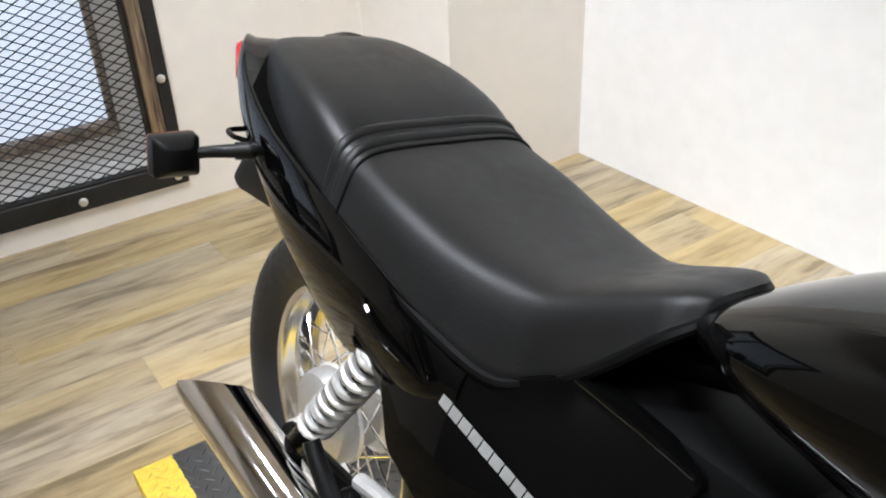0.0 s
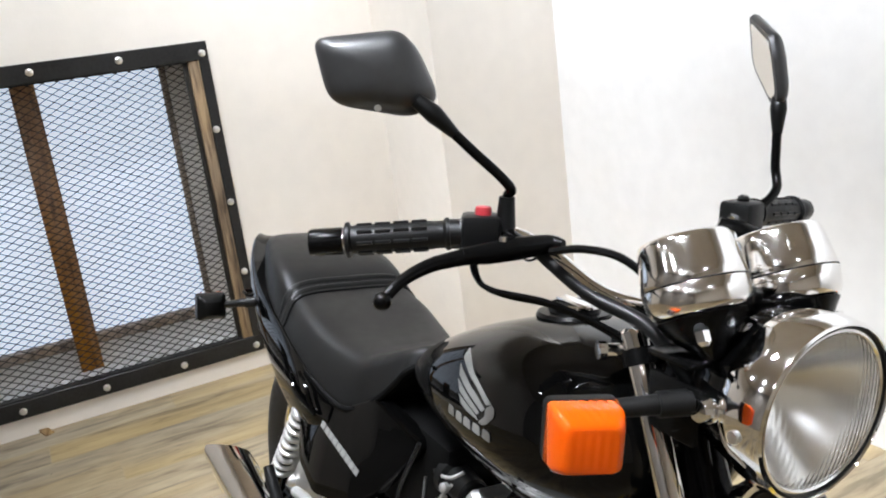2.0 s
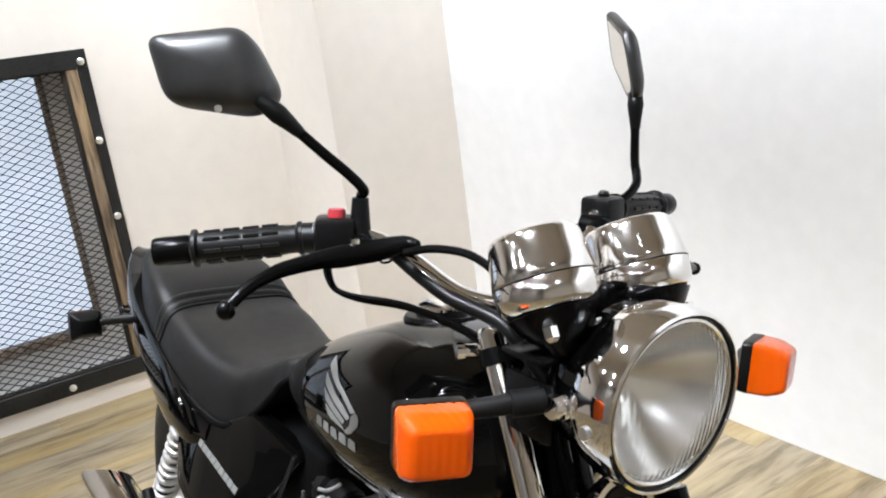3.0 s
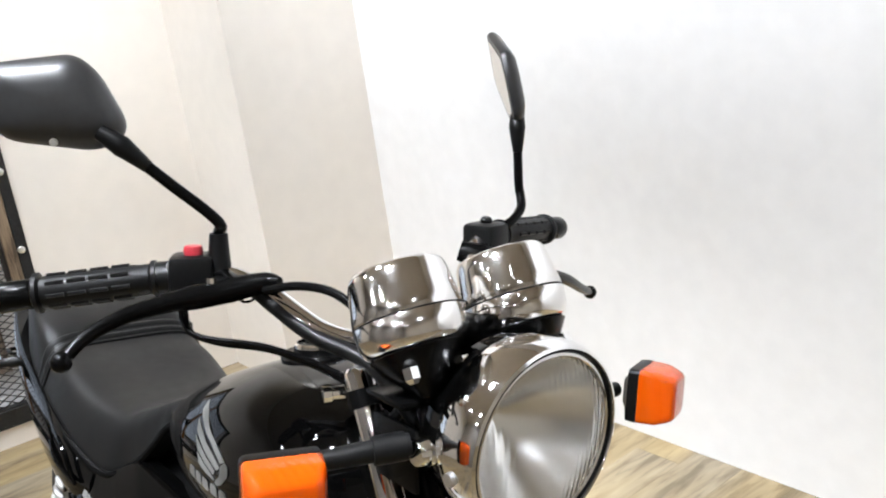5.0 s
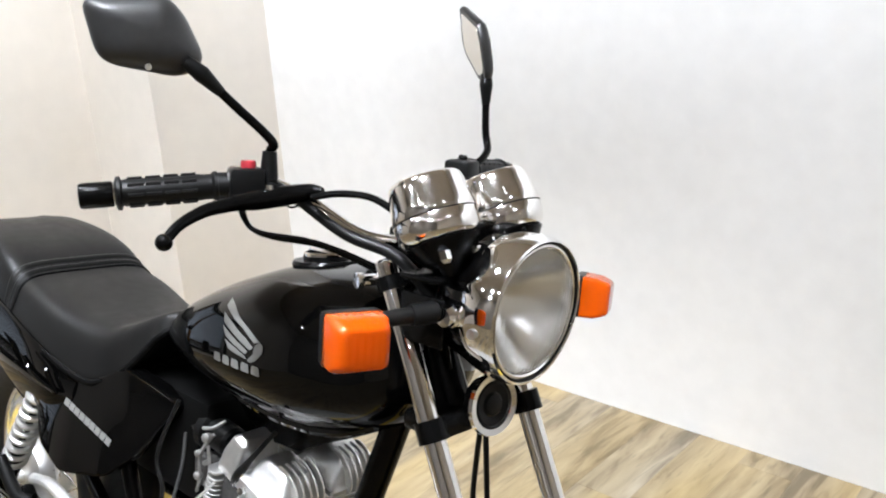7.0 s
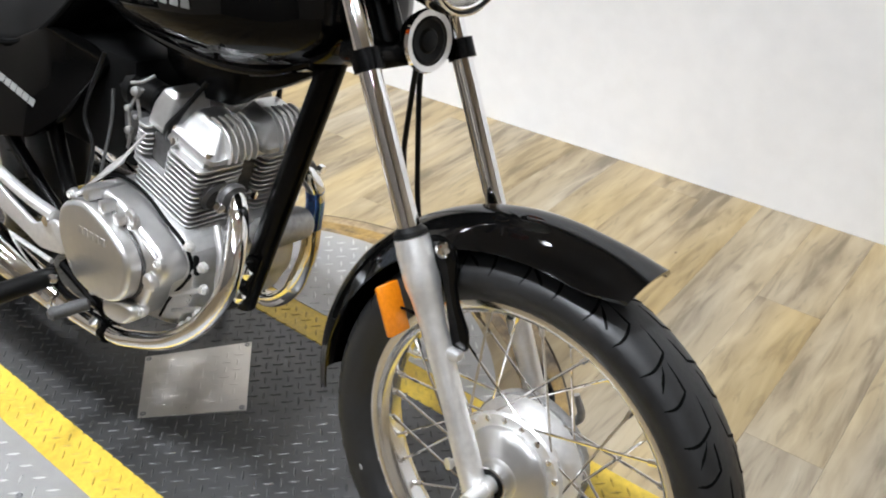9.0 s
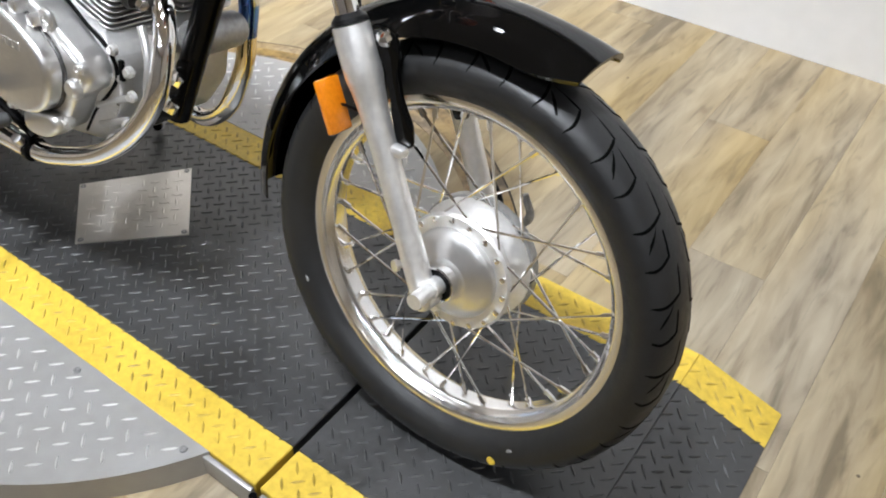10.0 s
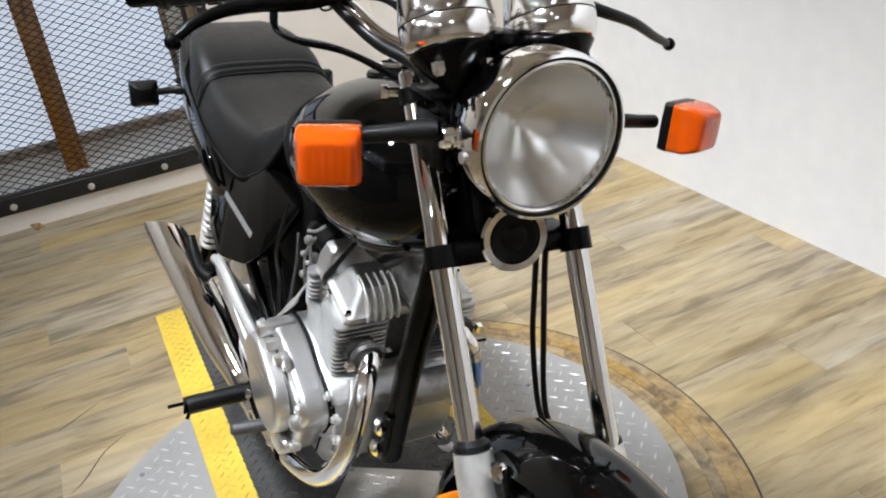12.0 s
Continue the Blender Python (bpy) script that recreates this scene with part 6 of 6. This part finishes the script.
part("breather_hose", tube([(-0.76, -0.11, 0.70), (-0.80, -0.125, 0.60), (-0.775, -0.13, 0.55), (-0.79, -0.13, 0.50), (-0.83, -0.12, 0.44)], 0.0035, 8), RUBBER, bike)
part("clutch_cable_end", tube([(-0.655, -0.112, 0.600), (-0.674, -0.118, 0.578), (-0.700, -0.120, 0.553), (-0.713, -0.120, 0.541), (-0.742, -0.122, 0.518), (-0.790, -0.126, 0.480), (-0.830, -0.130, 0.450)], [0.0018, 0.0024, 0.0030, 0.0055, 0.0055, 0.0028, 0.0022], 10), ALU, bike, "silver clutch cable end")
part("drain_hose", tube([(-0.765, -0.095, 0.640), (-0.767, -0.100, 0.586), (-0.782, -0.110, 0.514), (-0.787, -0.118, 0.470)], 0.0028, 8), PEDAL_GREY, bike, "thin grey drain hose")
part("wire", tube([(-1.175, -0.150, 0.570), (-1.12, -0.158, 0.558), (-1.06, -0.160, 0.542), (-1.01, -0.157, 0.528)], 0.0018, 8), YELLOW_LINE, bike, "yellow wire along the frame")

# exhaust
for s in (-1, 1):
    pts = [(-0.520, -0.066, 0.538), (-0.494, -0.070, 0.531), (-0.470, -0.086, 0.508), (-0.453, -0.105, 0.468), (-0.457, -0.119, 0.412), (-0.500, -0.130, 0.342), (-0.572, -0.136, 0.282), (-0.655, -0.142, 0.245), (-0.73, -0.147, 0.229), (-0.88, -0.155, 0.240)]
    if s > 0:
        pts = [(-0.530, 0.092, 0.538), (-0.513, 0.094, 0.531), (-0.507, 0.106, 0.508), (-0.515, 0.116, 0.475), (-0.524, 0.121, 0.430), (-0.532, 0.122, 0.370), (-0.566, 0.124, 0.292), (-0.624, 0.130, 0.240), (-0.70, 0.140, 0.226), (-0.88, 0.155, 0.240)]
    hd = part("exhaust_header", tube(pts, 0.0158, 22), CHROME, bike, "chrome exhaust header")
    if s > 0:
        part("blued_bend", tube(pts[2:5], 0.0163, 22), BLUED, hd, "heat-blued chrome")
        part("golden_bend", tube(pts[4:7], 0.0162, 22), GOLDEN, hd, "heat-tinted golden chrome")
    part("header_flange", lathe([(0.024, -0.006), (0.026, 0.0), (0.024, 0.006), (0.017, 0.008)], Vector(pts[1]) + Vector((-0.012, 0, 0.003)), (0.95, 0, -0.3), 20), DARK_CAST, hd)
    for k in (-1, 1):
        part("flange_nut", lathe([(0.008, 0), (0.008, 0.010), (0.0001, 0.0105)], Vector(pts[1]) + Vector((-0.006, k * 0.031, 0.003 + k * 0.004)), (1, 0, -0.2), 6), CHROME, hd, sharp=20)
    a, c = Vector((-0.86, s * 0.160, 0.238)), Vector((-1.525, s * 0.230, 0.396))
    ax = (c - a)
    d = ax.normalized()
    n = ax.length
    prof = [(0.021, 0.0), (0.024, 0.01), (0.030, 0.10), (0.040, 0.22), (0.044, 0.34), (0.0445, n * 0.7), (0.0445, n)]
    m = axis_matrix(a, d)
    bm = bmesh.new()
    rings = []
    for r, h in prof:
        rings.append([Vector((r * math.cos(2 * math.pi * k / 32), r * math.sin(2 * math.pi * k / 32), h)) for k in range(32)])
    # slash-cut tip: the lower side ends further back
    world_rings = []
    for i, ring in enumerate(rings):
        pts_w = [m @ v for v in ring]
        if i == len(rings) - 1:
            cut = Vector((0, -s * 0.62, 0.78))
            pts_w = [p - d * max(0.0, (p - (m @ Vector((0, 0, n)))).dot(cut) + 0.012) * 1.25 for p in pts_w]
        world_rings.append(pts_w)
    end = world_rings[-1]
    cen = sum((Vector(p) for p in end), Vector()) / len(end)
    axis_pt = m @ Vector((0, 0, n))
    world_rings.append([p + (axis_pt + d * (p - axis_pt).dot(d) - p) * 0.06 for p in end])
    world_rings.append([p + (m @ Vector((0, 0, n)) + d * (p - m @ Vector((0, 0, n))).dot(d) - p) * 0.10 - d * 0.09 for p in end])
    muf = part("muffler", ring_loft(bm, world_rings), CHROME, bike, "long chrome megaphone muffler")
    part("muffler_core", lathe([(0.0405, 0.20), (0.0395, 0.19), (0.0390, 0.0), (0.0001, 0.001)], a + d * (n - 0.26), d, 32), DIAL, muf, "black inside of the muffler")
    part("muffler_clamp", lathe([(0.0235, -0.012), (0.0255, -0.010), (0.0255, 0.010), (0.0235, 0.012)], a + d * 0.012, d, 20), CHROME, muf)
    # heat shield plate and peg bracket
    br = part("footrest_bracket", plate_xz(rounded([(-0.86, 0.40), (-0.83, 0.40), (-0.82, 0.345), (-0.90, 0.33), (-1.12, 0.38), (-1.20, 0.42), (-1.19, 0.44), (-1.04, 0.41), (-0.92, 0.37)], 0.012), s * 0.158, s * 0.010, 0.003), ALU, bike, "polished aluminium footrest bracket")
    part("bracket_strut", tube([(-1.19, s * 0.165, 0.43), (-1.10, s * 0.166, 0.445), (-0.95, s * 0.162, 0.415), (-0.855, s * 0.16, 0.405)], 0.011, 10), ALU, br)
    part("strut_bolt", lathe([(0.010, 0), (0.010, 0.008), (0.0001, 0.0085)], (-0.865, s * 0.166, 0.395), (0, s, 0), 10), CHROME, br)
    peg = part("footrest", tube([(-0.842, s * 0.175, 0.302), (-0.845, s * 0.195, 0.300), (-0.85, s * 0.285, 0.294), (-0.85, s * 0.296, 0.293)], [0.013, 0.0175, 0.0175, 0.016], 14), RUBBER, bike, "black rubber footrest")
    part("footrest_feeler", tube([(-0.85, s * 0.29, 0.285), (-0.852, s * 0.298, 0.265)], 0.004, 8, smooth=False), SATIN, peg)
    part("footrest_tip", tube([(-0.85, s * 0.294, 0.300), (-0.852, s * 0.33, 0.298)], 0.0035, 8, smooth=False), SATIN, peg)
    part("footrest_bolt", lathe([(0.009, 0), (0.009, 0.005), (0.0001, 0.008)], (-0.828, s * 0.186, 0.306), (0.6, s * 0.8, 0.1), 12), CHROME, peg)
    p2 = part("passenger_footrest", tube([(-1.175, s * 0.182, 0.395), (-1.19, s * 0.198, 0.408), (-1.215, s * 0.204, 0.440), (-1.24, s * 0.206, 0.470)], [0.014, 0.0125, 0.0125, 0.011], 12), RUBBER, bike, "folded black rubber passenger footrest")
    part("footrest_joint", lathe([(0.015, -0.012), (0.017, 0.0), (0.015, 0.012)], (-1.19, s * 0.178, 0.405), (0, s, 0), 16), SATIN, p2)
# header guard and brake pedal on the right
pedal = part("brake_pedal", tube([(-0.865, -0.172, 0.305), (-0.83, -0.178, 0.290), (-0.79, -0.180, 0.283), (-0.745, -0.182, 0.287)], [0.009, 0.0075, 0.0075, 0.007], 10), SATIN, bike, "black brake pedal")
part("pedal_pad", tube([(-0.743, -0.172, 0.288), (-0.744, -0.177, 0.288), (-0.755, -0.232, 0.284), (-0.756, -0.238, 0.284)], [0.006, 0.0115, 0.0115, 0.007], 14, smooth=False), PEDAL_GREY, pedal, "dark grey rubber pedal pad")
part("lower_brace", tube([(-0.850, -0.152, 0.315), (-0.790, -0.152, 0.288), (-0.722, -0.148, 0.256)], [0.012, 0.009, 0.008], 10), SATIN, bike, "black footrest brace")
part("brake_rod", tube([(-0.87, -0.165, 0.315), (-1.1, -0.150, 0.30), (-1.4, -0.13, 0.26)], 0.0045, 8), ALU, bike)
part("header_sleeve", tube([(-0.735, -0.1473, 0.229), (-0.80, -0.150, 0.2305), (-0.875, -0.157, 0.2395)], [0.0190, 0.0205, 0.0215], 24, smooth=False), CHROME, bike, "chrome sleeve over the pipe joint")
clamp = part("header_collar", lathe([(0.0198, -0.006), (0.0212, -0.005), (0.0212, 0.005), (0.0198, 0.006)], (-0.733, -0.1472, 0.229), (-1, -0.04, 0.03), 24), SATIN, bike, "dark exhaust clamp")
part("collar_bolt", lathe([(0.0055, -0.010), (0.0055, 0.010), (0.0080, 0.0105), (0.0080, 0.0155), (0.0001, 0.016)], (-0.736, -0.165, 0.246), (0.2, -0.6, 0.8), 10), ZINC, clamp, "zinc clamp bolt", sharp=25)

# swing arm and shocks
for s in (-1, 1):
    part("swing_arm", tube([(-0.93, s * 0.105, 0.36), (-1.15, s * 0.115, 0.335), (-1.47, s * 0.118, 0.303)], [0.021, 0.019, 0.017], 14), SATIN, bike, "black swing arm")
    top, low = Vector((-1.185, s * 0.138, 0.622)), Vector((-1.395, s * 0.150, 0.330))
    d = (low - top).normalized()
    n = (low - top).length
    sh = part("shock_absorber", lathe([(0.013, 0), (0.013, 0.02), (0.007, 0.022), (0.007, n * 0.6), (0.020, n * 0.6), (0.020, n - 0.03), (0.012, n - 0.02), (0.012, n)], top, d, 20), SATIN, bike, "rear shock absorber with silver coil spring")
    bm = bmesh.new()
    nrm = d.orthogonal().normalized()
    n2 = d.cross(nrm)
    pts = []
    for k in range(9 * 14 + 1):
        a = 2 * math.pi * k / 14
        pts.append(top + d * (0.022 + (n * 0.66) * k / (9 * 14)) + (nrm * math.cos(a) + n2 * math.sin(a)) * 0.0215)
    add_tube(bm, pts, 0.0062, 8, 1, smooth=False)
    part("spring", bm, SPRING, sh, "silver coil spring")
    part("shock_eye", lathe([(0.016, -0.016), (0.017, 0), (0.016, 0.016)], top, (0, s, 0), 18), RUBBER, sh)
    part("shock_eye", lathe([(0.016, -0.016), (0.017, 0), (0.016, 0.016)], low, (0, s, 0), 18), RUBBER, sh)
    part("dome_nut", lathe([(0.010, 0), (0.010, 0.008), (0.006, 0.014), (0.0001, 0.015)], low + Vector((0, s * 0.016, 0)), (0, s, 0), 12), CHROME, sh)
# side stand on the left
part("side_stand", tube([(-0.92, 0.12, 0.28), (-0.93, 0.20, 0.15), (-0.94, 0.262, 0.056)], [0.013, 0.011, 0.011], 12, smooth=False), SATIN, bike, "black side stand")

# ---- small scrap by the wall ----
bm = bmesh.new()
add_box(bm, -0.028, 0.028, -0.017, 0.017, 0, 0.006, bevel=0.001, m=pose(-3.035, -0.60, 0.0025, 0, 12, 25))
tagged(mesh_ob("wood_offcut", bm, REVEAL_WOOD), "small pale wood offcut on the floor by the wall", "offcut")

# ---- plank floor ----
floor = tagged(mesh_ob("floor", box(X_WIN - 0.16, X_FAR, Y_FAR, Y_WALL + 0.1, -0.08, -0.0065), SUBFLOOR, False), "weathered oak plank floor", "floor", kind="structure")
PW, PL = 0.152, 1.22
proto = {}


def plank(x, y, length):
    key = round(length, 3)
    if key not in proto:
        bm = bmesh.new()
        add_box(bm, 0.0002, PW - 0.0002, 0.0002, length - 0.0002, -0.0068, 0, bevel=0.0003, seg=1)
        me = bpy.data.meshes.new("plank")
        bm.to_mesh(me)
        bm.free()
        me.materials.append(WOOD)
        proto[key] = me
    o = new("plank", proto[key])
    o.parent = floor
    o.location = (x, y, 0)


x, row = X_WIN, 0
while x < X_FAR - 0.01:
    y = Y_FAR - (0.0, 0.46, 0.87, 0.25, 0.68)[row % 5]
    while y < Y_WALL:
        a, c = max(y, Y_FAR), min(y + PL, Y_WALL)
        if c - a > 0.03:
            plank(x, a, c - a)
        y += PL
    x += PW
    row += 1

# dark gouges in the boards
for pts in ([(-1.51, -0.607), (-1.537, -0.557), (-1.583, -0.489)], [(-1.233, -0.589), (-1.271, -0.549), (-1.353, -0.496), (-1.398, -0.437)], [(-1.389, 0.597), (-1.409, 0.659)]):
    bm = tube([(x, y, -0.0008) for x, y in pts], [0.0008, 0.0022, 0.0020, 0.0008], 6, 5)
    part("gouge", bm, SUBFLOOR, floor, "dark gouge in a board")
rng = random.Random(4)
for k in range(26):
    x, y, r = rng.uniform(-2.9, 0.9), rng.uniform(-1.2, 1.4), rng.uniform(0.0015, 0.0035)
    part("knot", lathe([(r, 0), (r * 0.7, 0.0004), (0.0001, 0.0005)], (x, y, 0), (0, 0, 1), 9), KNOT, floor)
